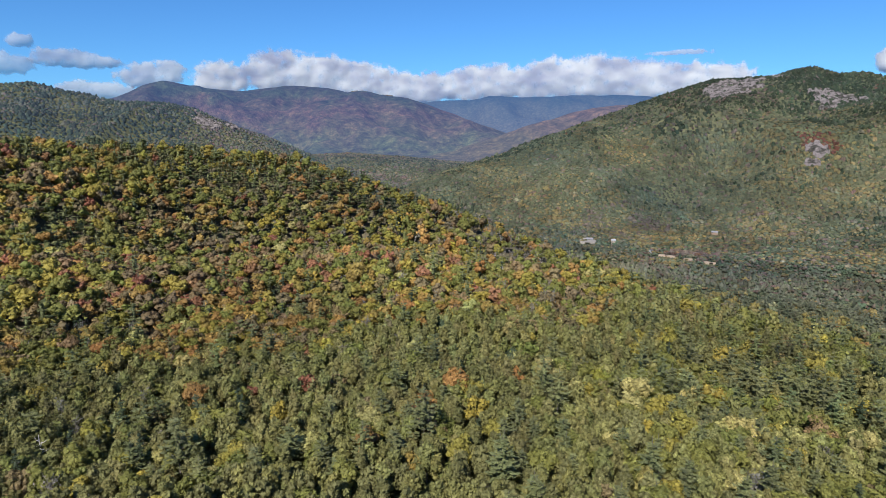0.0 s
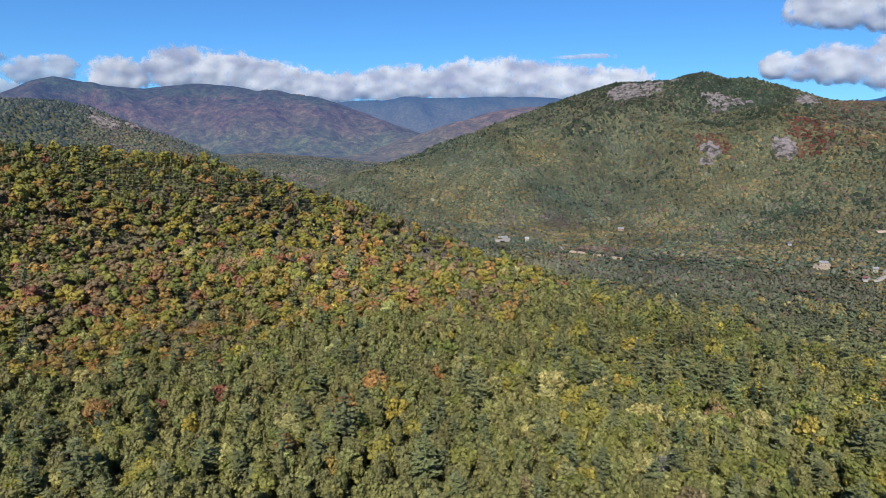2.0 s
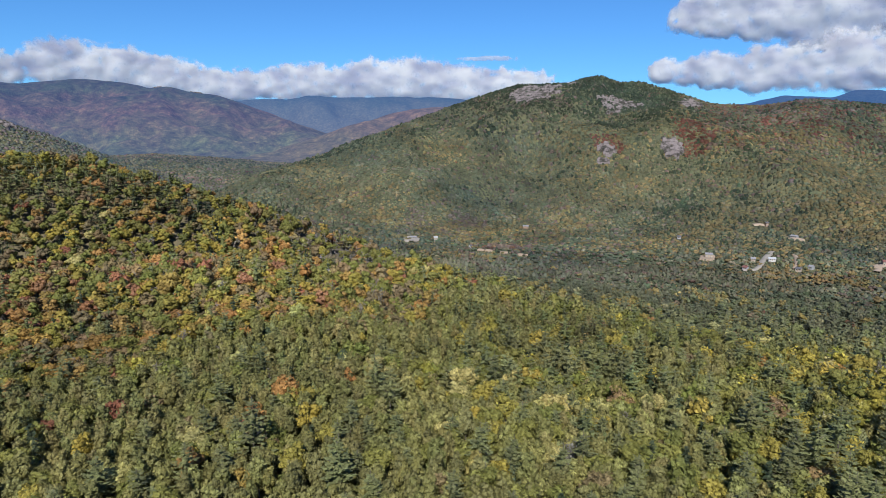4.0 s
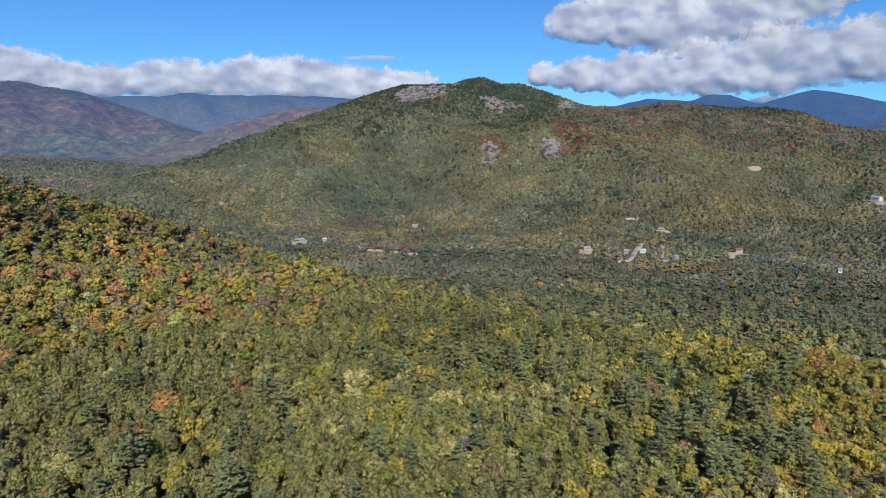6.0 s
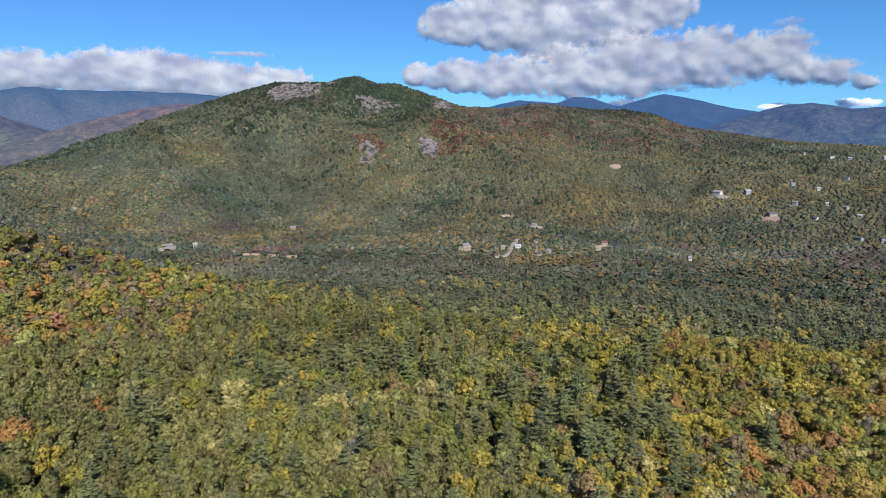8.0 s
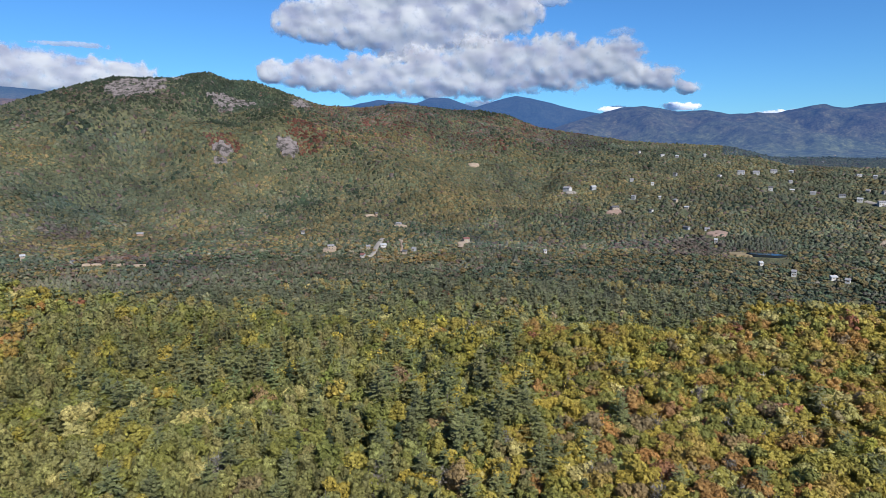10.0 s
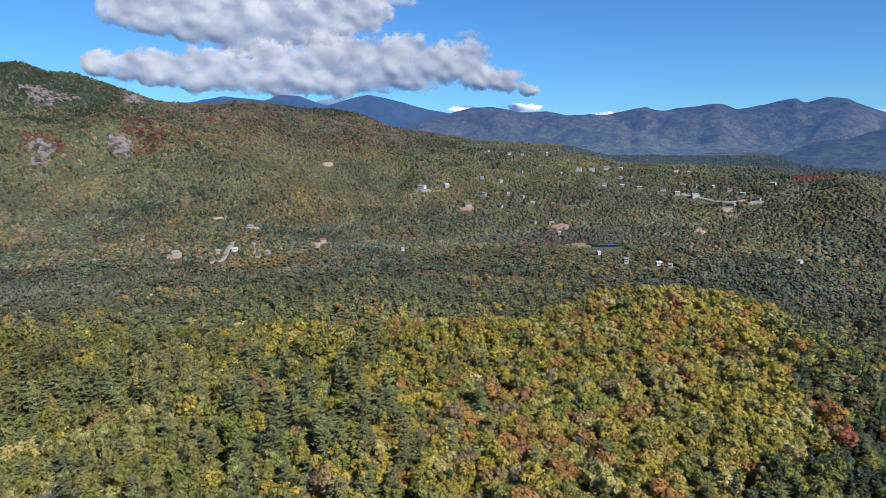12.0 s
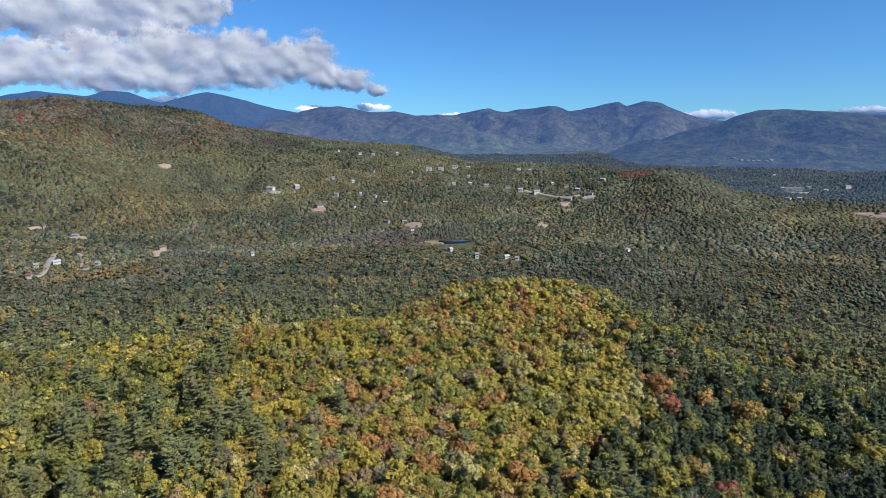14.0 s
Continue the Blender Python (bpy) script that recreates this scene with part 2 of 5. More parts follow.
def distant_material(name, air=(0, 0, 0), cell=1.6):
    """Crowns too far off to show their leaves: each tree brings its own colour, broken into lighter and darker tufts with gaps."""
    m, t, p = material(name)
    a = t.nodes.new("ShaderNodeAttribute")
    a.attribute_name = "tint"
    v = node(t, "ShaderNodeTexVoronoi", Scale=1.0, Randomness=1.0)
    t.links.new(coords(t, cell), v.inputs["Vector"])
    tuft = t.nodes.new("ShaderNodeSeparateColor")
    t.links.new(v.outputs["Color"], tuft.inputs["Color"])
    c = mixed(t, 1.0, a.outputs["Color"], ramp(t, tuft.outputs["Green"], (0.0, (0.78, 0.80, 0.83)), (1.0, (1.24, 1.22, 1.16))), "MULTIPLY")
    t.links.new(c, p.inputs["Base Color"])
    p.inputs["Roughness"].default_value, p.inputs["Specular IOR Level"].default_value = 0.8, 0.1
    bumped(t, p, v.outputs["Distance"], 0.6, cell * 0.4)
    thin = t.nodes.new("ShaderNodeBsdfTranslucent")
    t.links.new(c, thin.inputs["Color"])
    mix = t.nodes.new("ShaderNodeMixShader")
    mix.inputs["Fac"].default_value = 0.26
    t.links.new(p.outputs["BSDF"], mix.inputs[1])
    t.links.new(thin.outputs["BSDF"], mix.inputs[2])
    there = node(t, "ShaderNodeMath")
    there.operation = "GREATER_THAN"
    there.inputs[1].default_value = 0.1
    t.links.new(tuft.outputs["Red"], there.inputs[0])
    hole = t.nodes.new("ShaderNodeBsdfTransparent")
    cut = t.nodes.new("ShaderNodeMixShader")
    t.links.new(there.outputs[0], cut.inputs["Fac"])
    t.links.new(hole.outputs["BSDF"], cut.inputs[1])
    t.links.new(mix.outputs["Shader"], cut.inputs[2])
    t.links.new(cut.outputs["Shader"], t.nodes["Material Output"].inputs["Surface"])
    if any(air):  # bluish glow on the far backdrop's crowns, in place of kilometres of haze
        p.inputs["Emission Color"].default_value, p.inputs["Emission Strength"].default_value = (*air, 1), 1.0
    return m


def crown_material(kind):
    """The crown of a tree of its own, a little different from tree to tree."""
    m, t, p = material(KINDS[kind] + "_leaves")
    c = TINT[kind]
    info = t.nodes.new("ShaderNodeObjectInfo")
    own = ramp(t, info.outputs["Random"], (0.0, tuple(c * (0.82, 0.88, 0.9))), (0.35, tuple(c)), (0.6, tuple(c * (1.18, 1.12, 1.08))), (0.62, tuple(TURN[kind] * 0.92)), (1.0, tuple(TURN[kind] * 1.12)))
    a = t.nodes.new("ShaderNodeAttribute")
    a.attribute_name = "tint"
    leafy(t, p, mixed(t, 1.0, own, a.outputs["Color"], "MULTIPLY"), 0.27, 0.27, vary=0.26)
    return m


def plain(name, low, high, size, roughness=0.85, bump=0.4, deep=0.05, detail=5.0):
    """A surface that varies between two colours at two scales."""
    m, t, p = material(name)
    fine, broad = noise_of(t, size, detail), noise_of(t, size * 9, 3.0)
    c = mixed(t, fine, low, high)
    c = mixed(t, 1.0, c, ramp(t, broad, (0.3, (0.82, 0.82, 0.82)), (0.7, (1.12, 1.12, 1.12))), "MULTIPLY")
    t.links.new(c, p.inputs["Base Color"])
    p.inputs["Roughness"].default_value = roughness
    bumped(t, p, fine, bump, deep)
    return m


def canopy(name, stops, air=(0, 0, 0), cell=10.0, relief=7.0, belts=(), lumps=False, stands=False):
    """Woods seen from kilometres off: crowns as small rounded cells, patches of kinds of tree. air: a flat glow put on
    the surface to imitate the haze before a far backdrop.
    """
    m, t, p = material(name)
    v = node(t, "ShaderNodeTexVoronoi", Scale=1.0, Randomness=1.0)
    t.links.new(coords(t, cell), v.inputs["Vector"])
    one = t.nodes.new("ShaderNodeSeparateColor")
    t.links.new(v.outputs["Color"], one.inputs["Color"])
    patch = ramp(t, noise_of(t, 420 if lumps else 260, 6.0, 0.65), *stops)
    if belts:  # kinds of wood by height: hardwoods low, spruce on the tops
        c = t.nodes.new("ShaderNodeTexCoord")
        xyz = t.nodes.new("ShaderNodeSeparateXYZ")
        t.links.new(c.outputs["Object"], xyz.inputs["Vector"])
        h = node(t, "ShaderNodeMath")
        h.operation = "MULTIPLY_ADD"
        t.links.new(noise_of(t, 180, 5.0, 0.6), h.inputs[0])
        h.inputs[1].default_value = 300
        t.links.new(xyz.outputs["Z"], h.inputs[2])
        g = node(t, "ShaderNodeMath")
        g.operation = "MULTIPLY"
        t.links.new(h.outputs[0], g.inputs[0])
        g.inputs[1].default_value = 1 / 600
        patch = mixed(t, 0.65, patch, ramp(t, g.outputs[0], *belts))
    if stands:  # single stands, lighter and darker
        patch = mixed(t, 1.0, patch, ramp(t, noise_of(t, 46, 4.0, 0.7), (0.34, (0.42, 0.48, 0.55)), (0.5, (0.95, 0.97, 0.98)), (0.66, (1.75, 1.62, 1.42))), "MULTIPLY")
    deep = 0.3 if lumps else 0.35
    each = ramp(t, one.outputs["Red"], (0.0, (1 - 0.75 * deep, 1 - 0.68 * deep, 1 - 0.6 * deep)), (0.5, (0.95, 0.95, 0.95)), (1.0, (1 + 1.1 * deep, 1 + 0.9 * deep, 1 + 0.5 * deep)))
    t.links.new(mixed(t, 1.0, patch, each, "MULTIPLY"), p.inputs["Base Color"])
    p.inputs["Roughness"].default_value, p.inputs["Specular IOR Level"].default_value = 0.9, 0.1
    flip = node(t, "ShaderNodeMath")
    flip.operation = "SUBTRACT"
    flip.inputs[0].default_value = 1.0
    t.links.new(v.outputs["Distance"], flip.inputs[1])
    bumped(t, p, noise_of(t, cell * 1.6, 6.0, 0.7) if lumps else flip.outputs[0], 1.0, relief)
    # even emission on the surface stands in for hazy air
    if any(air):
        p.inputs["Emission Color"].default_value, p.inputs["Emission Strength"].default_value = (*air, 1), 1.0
    return m


FOLIAGE = wood_material("foliage", 0.34, 0.27, 0.26)
FOLIAGE_MID = wood_material("hillside_foliage", 0.75, 0.24, 0.26)
FOLIAGE_FAR = distant_material("distant_foliage")
# copies of the distant foliage that glow faintly blue, painted haze
FOLIAGE_HAZE_BLUE = distant_material("hazed_backdrop_foliage", (0.006, 0.014, 0.036))
FOLIAGE_HAZE = distant_material("hazed_valley_head_foliage", (0.012, 0.018, 0.034))
FAR_FOLIAGE = (FOLIAGE_FAR, FOLIAGE_HAZE_BLUE, FOLIAGE_HAZE)
CROWN = [crown_material(k) for k in range(10)]
BARK_MAT = plain("bark", (0.05, 0.042, 0.035), (0.13, 0.11, 0.095), 0.15, 0.9, 0.6, 0.02)
FLOOR = plain("forest_floor", (0.055, 0.050, 0.028), (0.125, 0.100, 0.052), 1.5, 0.95, 0.6, 0.3)
UNDERGROWTH = canopy("undergrowth", [(0.3, (0.054, 0.066, 0.042)), (0.7, (0.082, 0.080, 0.046))], relief=1.0)
# outer ground: wood colours plus a faint blue glow painted for haze
HAZED_WOODS = canopy("hazed_far_woods", [(0.3, (0.018, 0.026, 0.020)), (0.5, (0.030, 0.034, 0.022)), (0.62, (0.044, 0.038, 0.026)), (0.75, (0.040, 0.030, 0.026))], (0.012, 0.020, 0.036))


# ---- meshes from arrays ----
def mesh_of(name, verts, tris, mats, tint=None, slots=None, smooth=False):
    """One mesh from arrays of corners and triangles (or quads)."""
    me = bpy.data.meshes.new(name)
    n, k = tris.shape
    me.vertices.add(len(verts))
    me.vertices.foreach_set("co", np.ascontiguousarray(verts, np.float32).ravel())
    me.loops.add(n * k)
    me.loops.foreach_set("vertex_index", np.ascontiguousarray(tris, np.int32).ravel())
    me.polygons.add(n)
    me.polygons.foreach_set("loop_start", np.arange(0, n * k, k, dtype=np.int32))
    if tint is not None:
        a = me.attributes.new("tint", "FLOAT_COLOR", "POINT")
        a.data.foreach_set("color", np.ascontiguousarray(np.column_stack([tint, np.ones(len(tint))]), np.float32).ravel())
    for m in mats:
        me.materials.append(m)
    if slots is not None:
        me.polygons.foreach_set("material_index", np.ascontiguousarray(slots, np.int32))
    me.polygons.foreach_set("use_smooth", np.full(n, smooth))
    me.update(calc_edges=True)
    return me


def grid_faces(rows, cols, closed=False):
    i, j = np.meshgrid(np.arange(rows - 1), np.arange(cols if closed else cols - 1), indexing="ij")
    k = (j + 1) % cols
    return np.stack([i * cols + j, i * cols + k, (i + 1) * cols + k, (i + 1) * cols + j], -1).reshape(-1, 4)


# ---- the ground: one sheet to the horizon ----
def build_ground():
    reach = np.concatenate([[0.01], np.geomspace(25, 1180, 90), np.arange(1200, 2440, 20), np.geomspace(2450, 5600, 26)])
    turn = np.radians(np.arange(0, 360, 0.8))
    r, a = np.meshgrid(reach, turn, indexing="ij")
    x, y = r * np.sin(a), r * np.cos(a)
    z = land(x, y) - 1.3 * ease((r - 700) / 100)
    faces = grid_faces(len(reach), len(turn), True)[:, ::-1]
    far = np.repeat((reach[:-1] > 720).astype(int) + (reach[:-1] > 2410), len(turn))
    me = mesh_of("ground", np.stack([x, y, z], -1).reshape(-1, 3), faces, [FLOOR, UNDERGROWTH, HAZED_WOODS], slots=far, smooth=True)
    return tagged(new("ground", me), "rolling wooded land from plateau to valley and hills", "ground", kind="structure")


build_ground()

# ---- far mountain ranges, a backdrop at the horizon ----
RANGE_LOOK = {}  # colours of the woods; bluish glow painted on them for haze
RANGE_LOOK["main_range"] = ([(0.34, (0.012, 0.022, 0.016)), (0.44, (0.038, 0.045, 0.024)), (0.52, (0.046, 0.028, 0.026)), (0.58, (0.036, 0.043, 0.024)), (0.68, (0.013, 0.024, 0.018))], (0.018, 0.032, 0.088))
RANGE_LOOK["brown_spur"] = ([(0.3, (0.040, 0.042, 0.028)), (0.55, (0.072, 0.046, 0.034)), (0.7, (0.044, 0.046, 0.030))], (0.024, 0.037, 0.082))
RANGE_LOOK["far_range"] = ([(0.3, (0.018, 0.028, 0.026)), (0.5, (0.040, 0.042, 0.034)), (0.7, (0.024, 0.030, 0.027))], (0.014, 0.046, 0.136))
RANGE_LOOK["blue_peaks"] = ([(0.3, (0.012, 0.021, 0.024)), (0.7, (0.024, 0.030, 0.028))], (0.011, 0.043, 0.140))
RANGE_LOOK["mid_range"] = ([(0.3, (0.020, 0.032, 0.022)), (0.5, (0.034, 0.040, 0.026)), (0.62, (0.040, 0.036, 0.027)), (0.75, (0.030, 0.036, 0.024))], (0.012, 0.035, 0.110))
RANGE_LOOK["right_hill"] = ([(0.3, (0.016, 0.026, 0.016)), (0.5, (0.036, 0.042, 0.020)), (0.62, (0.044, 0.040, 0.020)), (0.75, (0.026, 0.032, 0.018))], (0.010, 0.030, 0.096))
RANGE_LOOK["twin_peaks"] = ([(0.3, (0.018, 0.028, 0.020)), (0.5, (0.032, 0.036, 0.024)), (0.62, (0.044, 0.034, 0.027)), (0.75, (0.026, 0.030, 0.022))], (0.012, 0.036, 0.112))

BELTS = {"main_range": [(0.42, (0.050, 0.060, 0.032)), (0.58, (0.056, 0.048, 0.032)), (0.70, (0.060, 0.038, 0.033)), (0.82, (0.044, 0.033, 0.029)), (0.90, (0.016, 0.027, 0.021))],
         "brown_spur": [(0.42, (0.054, 0.052, 0.030)), (0.72, (0.072, 0.045, 0.036))],
         "far_range": [(0.6, (0.060, 0.056, 0.040)), (0.85, (0.044, 0.046, 0.036)), (1.0, (0.016, 0.026, 0.024))],
         "mid_range": [(0.36, (0.052, 0.064, 0.036)), (0.56, (0.036, 0.040, 0.028)), (0.72, (0.032, 0.031, 0.025)), (0.84, (0.018, 0.024, 0.020))], "right_hill": [(0.32, (0.032, 0.040, 0.022)), (0.5, (0.024, 0.028, 0.017)), (0.62, (0.018, 0.028, 0.018))],
         "twin_peaks": [(0.34, (0.056, 0.066, 0.036)), (0.5, (0.040, 0.044, 0.028)), (0.68, (0.034, 0.031, 0.025)), (0.80, (0.015, 0.021, 0.018))]}


def build_range(name):
    knots, near, far = BACK_RANGES[name]
    bearing = np.arange(knots[0][0] - 6, knots[-1][0] + 6, 0.22)
    rc, zc, inside = crest(bearing, knots)
    s = np.concatenate([np.linspace(-near, 0, 46), np.linspace(0, far, 8)[1:]])
    r = rc[None, :] * (1 + s[:, None])
    a = np.radians(bearing)[None, :] + 0 * r
    x, y = r * np.sin(a), r * np.cos(a)
    z = range_height(name, x, y)
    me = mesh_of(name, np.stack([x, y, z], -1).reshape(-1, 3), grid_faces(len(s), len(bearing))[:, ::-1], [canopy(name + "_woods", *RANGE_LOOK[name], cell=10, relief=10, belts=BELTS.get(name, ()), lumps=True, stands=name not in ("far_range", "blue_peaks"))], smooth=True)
    label = {"main_range": "brown and dark green mountain range beyond the valley", "brown_spur": "brown wooded spur of a far mountain", "far_range": "mountain range on the horizon, deep blue from painted haze",
             "blue_peaks": "hazy blue mountain peaks on the horizon", "mid_range": "wooded hills beyond the plain, blue-grey from painted haze", "right_hill": "dark green wooded hill beyond the plain, blue from painted haze", "twin_peaks": "dark twin-topped wooded mountain, blue from painted haze"}[name]
    tagged(new("backdrop_" + name, me), label, "mountain", kind="structure")


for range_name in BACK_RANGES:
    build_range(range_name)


# ---- openings and groves that stand out, placed to fit the camera's view: bearing, distance, half width, half depth ----
HAMLET = [(13.43, 1038, 15), (15.5, 1022, 9), (18.76, 976, 5), (23.81, 1186, 15.5), (37.19, 1138, 9), (39.65, 980, 15), (42.56, 922, 9), (43.08, 976, 9),
          (44.46, 982, 14), (43.85, 1276, 8), (45.93, 1200, 16), (46.44, 934, 10), (47.3, 950, 8), (52.17, 1030, 16), (59.47, 964, 7)]
SLOPE_HOUSES = [(61.33, 1410, 26), (63.58, 1416, 18), (65.51, 1272, 24), (66.84, 1460, 12), (68.6, 1432, 9), (70.41, 1540, 12), (70.57, 1314, 10),
          (69.27, 1332, 7), (68.63, 1260, 9), (67.08, 1334, 12), (71.51, 1276, 12), (71.61, 1168, 15), (73.24, 1166, 12), (73.98, 1086, 7)]
SHELF_HOUSES = [(79.14, 1570, 11), (77.79, 1448, 13), (79.31, 1482, 13), (80.78, 1474, 16), (82.73, 1472, 18), (83.92, 1450, 15), (84.38, 1506, 11), (85.4, 1500, 11),
          (86.7, 1492, 9), (85.35, 1432, 22), (87.99, 1466, 16), (89.03, 1430, 15), (88.24, 1360, 20), (90.17, 1380, 15), (91.19, 1492, 18)]
UPPER_HOUSES = [(83.7, 1672, 15), (84.73, 1628, 10), (69.28, 1818, 16), (70.47, 1802, 12),
          (67.38, 1866, 9), (72.63, 1842, 10), (73.93, 1542, 10), (79.13, 1726, 14)]
POND_HOUSES = [(77.5, 926, 7), (79.99, 884, 8), (82.69, 886, 12),
          (83.7, 878, 8), (93.6, 958, 7)]
CONDOS = [(75.52, 1584, 21), (76.64, 1592, 20), (77.91, 1654, 20)]
TOWN = [(105.42, 2062, 15), (107.27, 2048, 15), (108.43, 1984, 15), (105.89, 1648, 20),
          (106.68, 1654, 15), (109.83, 2066, 23), (104.74, 2344, 13)]
HILL_ROW = [(101.70, 2728, 14), (102.30, 2708, 14), (102.74, 2702, 14), (103.17, 2702, 14), (103.57, 2702, 14), (104.14, 2708, 14), (104.49, 2720, 14)]
FAR_HOUSES = [(82.02, 3790, 9), (90.29, 3178, 9), (91.63, 3612, 9), (92.35, 3530, 11), (81.98, 3246, 11), (81.26, 2916, 11)]
LOTS = [  # name, label, bearing from, to, distance from, to, surface
    ("gravel_strip", "pale pinkish gravel bank beside the river wood", 19.0, 20.9, 955, 965, "sand"), ("gravel_strip", "pale pinkish gravel bank beside the river wood", 21.0, 22.6, 945, 953, "sand"), ("gravel_strip", "pale pinkish gravel bank beside the river wood", 22.5, 24.4, 934, 943, "sand"), ("gravel_lot", "pale gravel yard round a white house", 12.3, 14.2, 1014, 1056, "gravel"),
    ("gravel_lot", "bare sandy building lot among trees", 38.8, 40.4, 958, 1000, "sand"), ("gravel_lot", "reddish bare lot round a long house", 64.7, 66.4, 1244, 1276, "clay"),
    ("meadow", "dry tan meadow beside the pond", 74.7, 77.3, 980, 1016, "straw"), ("gravel_lot", "reddish gravel yard above the pond", 72.9, 75.0, 1132, 1172, "clay"),
    ("gravel_lot", "bare tan slope below the houses", 87.3, 88.5, 1306, 1344, "sand"),
    ("gravel_lot", "pale gravel yard before a house", 89.1, 90.7, 1356, 1378, "gravel"), ("sand_pit", "small open sand pit in the wood", 85.4, 86.5, 1114, 1164, "sand"),
    ("field_strip", "bare tan field strip at the hill's foot", 110.2, 114.5, 1428, 1498, "clay"), ("gravel_lot", "pale gravel drive before white houses", 60.9, 62.3, 1384, 1402, "gravel"),
    ("gravel_lot", "narrow bare clearing on the slope", 52.1, 53.5, 1586, 1610, "sand"),
    ("gravel_lot", "tan yard before a white house", 45.3, 47.0, 1174, 1198, "sand"),
    ("gravel_lot", "tan yard beside a dark-roofed house", 51.3, 52.0, 994, 1024, "sand"), ("parking_lot", "wide grey parking lot before a white hall", 105.2, 107.5, 1816, 1856, "gravel")]
LEDGES = [  # bearing, distance, half width, half depth, lean of its long side
    ("long bare granite slab below the wooded summit", 24.7, 2038, 90, 100, 0.45), ("broken pale granite ledge on the mountain's shoulder", 31.7, 1960, 56, 80, 0.25),
    ("small pale granite outcrop near the ridge", 37.4, 2042, 30, 85, 0.2), ("grey-pink granite cliff framed by red shrubs", 30.75, 1546, 19, 20, 0.0), ("low granite slab under a cliff", 30.5, 1504, 15, 8, 0.0),
    ("grey-pink granite cliff framed by red shrubs", 36.15, 1578, 26, 38, -0.5), ("pale granite cliff on a wooded hill", -20.45, 1940, 37, 46, -0.3), ("small pale granite cliff", -18.4, 1968, 17, 22, 0.0)]
# Groves: bearing, distance, half width, half depth, kind, weight.
FAR_GROVES = [(52, 1360, 210, 150, 4, 0.6), (46, 1270, 150, 150, 4, 0.5), (47, 1650, 170, 150, 4, 0.5), (62, 1520, 190, 200, 4, 0.4), (50, 1480, 160, 160, 4, 0.4), (72, 1380, 140, 90, 4, 0.4), (37.7, 1634, 42, 85, 7, 2.2), (30.7, 1578, 42, 40, 7, 1.2), (94.0, 1570, 44, 90, 6, 5),
    (94.0, 1570, 44, 90, 7, 5), (13.7, 1172, 20, 40, 9, 2.5), (18.3, 1196, 36, 35, 9, 2.5), (15.0, 1116, 60, 60, 9, 0.5)]
VALLEY_GROVES = [(15, 840, 150, 50, 1, 1.0), (28, 850, 170, 48, 1, 1.0), (41, 850, 130, 40, 1, 1.0), (68, 900, 160, 60, 4, 0.35), (56, 1080, 120, 60, 4, 0.35), (72.8, 1048, 36, 80, 9, 4.0),
    (77.2, 1084, 44, 45, 1, 4.0), (21.8, 990, 45, 22, 8, 2.5), (21.8, 990, 45, 22, 6, 0.7), (45.5, 910, 60, 25, 5, 0.9), (46, 894, 90, 30, 4, 0.8), (72, 1026, 120, 60, 8, 0.5)]
HILL_GROVES = [(84, 300, 30, 40, 6, 0.25), (-20, 430, 90, 60, 8, 0.35), (-22, 400, 110, 60, 7, 0.12), (-6, 430, 60, 60, 6, 0.2),
    (2, 500, 50, 50, 9, 0.35), (8, 470, 40, 50, 9, 0.9), (5, 540, 40, 40, 9, 0.6), (-17, 610, 60, 35, 1, 1.2), (-9, 600, 45, 35, 1, 1.1), (-24, 640, 60, 30, 1, 0.8), (-4, 560, 30, 30, 2, 0.5), (-31, 480, 30, 50, 1, 0.6), (-36, 470, 30, 60, 2, 0.4), (-3, 440, 25, 30, 1, 0.4)]
EDGE_GROVES = [(49.5, 378, 34, 10, 8, 1.5), (53, 376, 26, 9, 9, 0.8), (50, 384, 40, 14, 6, 0.25), (47, 372, 16, 8, 8, 0.8)]
PLATEAU_GROVES = [(57.8, 192, 8, 11, 1, 1.2), (61.2, 176, 8, 9, 1, 1.2), (54.5, 182, 14, 14, 1, 0.4), (50, 178, 14, 12, 1, 0.4)]
# Trees that stand out, by kind: bearing and distance.
OUTSTANDING = {}
OUTSTANDING[1] = [(-4.6, 219), (11.0, 205), (-2.1, 182), (21.3, 233), (-7.9, 171), (-4.6, 170), (9.9, 220), (-24.3, 182), (5.5, 158), (29.9, 185), (30.2, 251), (19.8, 168), (57.8, 194), (50.4, 207), (55.8, 192), (44.4, 215),
                  (49.2, 194), (47.5, 194), (59.6, 163), (61.1, 165), (52.3, 175), (40.6, 228), (57.6, 200), (51.1, 186), (47.0, 184), (44.0, 206)]
OUTSTANDING[4] = [(20.0, 210), (22.4, 198), (20.8, 214)]
OUTSTANDING[5] = [(26.2, 207), (27.0, 205), (27.8, 208), (23.9, 233), (23.2, 230), (18.2, 229), (17.7, 214), (-7.3, 191), (-7.0, 196), (16.4, 188), (36.0, 222), (-23.1, 325), (63.2, 163)]
OUTSTANDING[6] = [(-36.4, 298), (-22.6, 231), (1.2, 224), (91.6, 189), (80.9, 205), (96.8, 248), (79.8, 185), (84.9, 166), (104.4, 249), (103.6, 252)]
OUTSTANDING[7] = [(-12.7, 235), (71.2, 172), (97.6, 231)]
OUTSTANDING[8] = [(87.1, 158), (50.0, 376)]
OUTSTANDING[9] = [(77.0, 230), (81.5, 206), (79.0, 214)]
GROVES = FAR_GROVES + VALLEY_GROVES + HILL_GROVES + EDGE_GROVES + PLATEAU_GROVES
CLEARINGS = []  # bearing, distance, half width, half depth, share of trees that stay
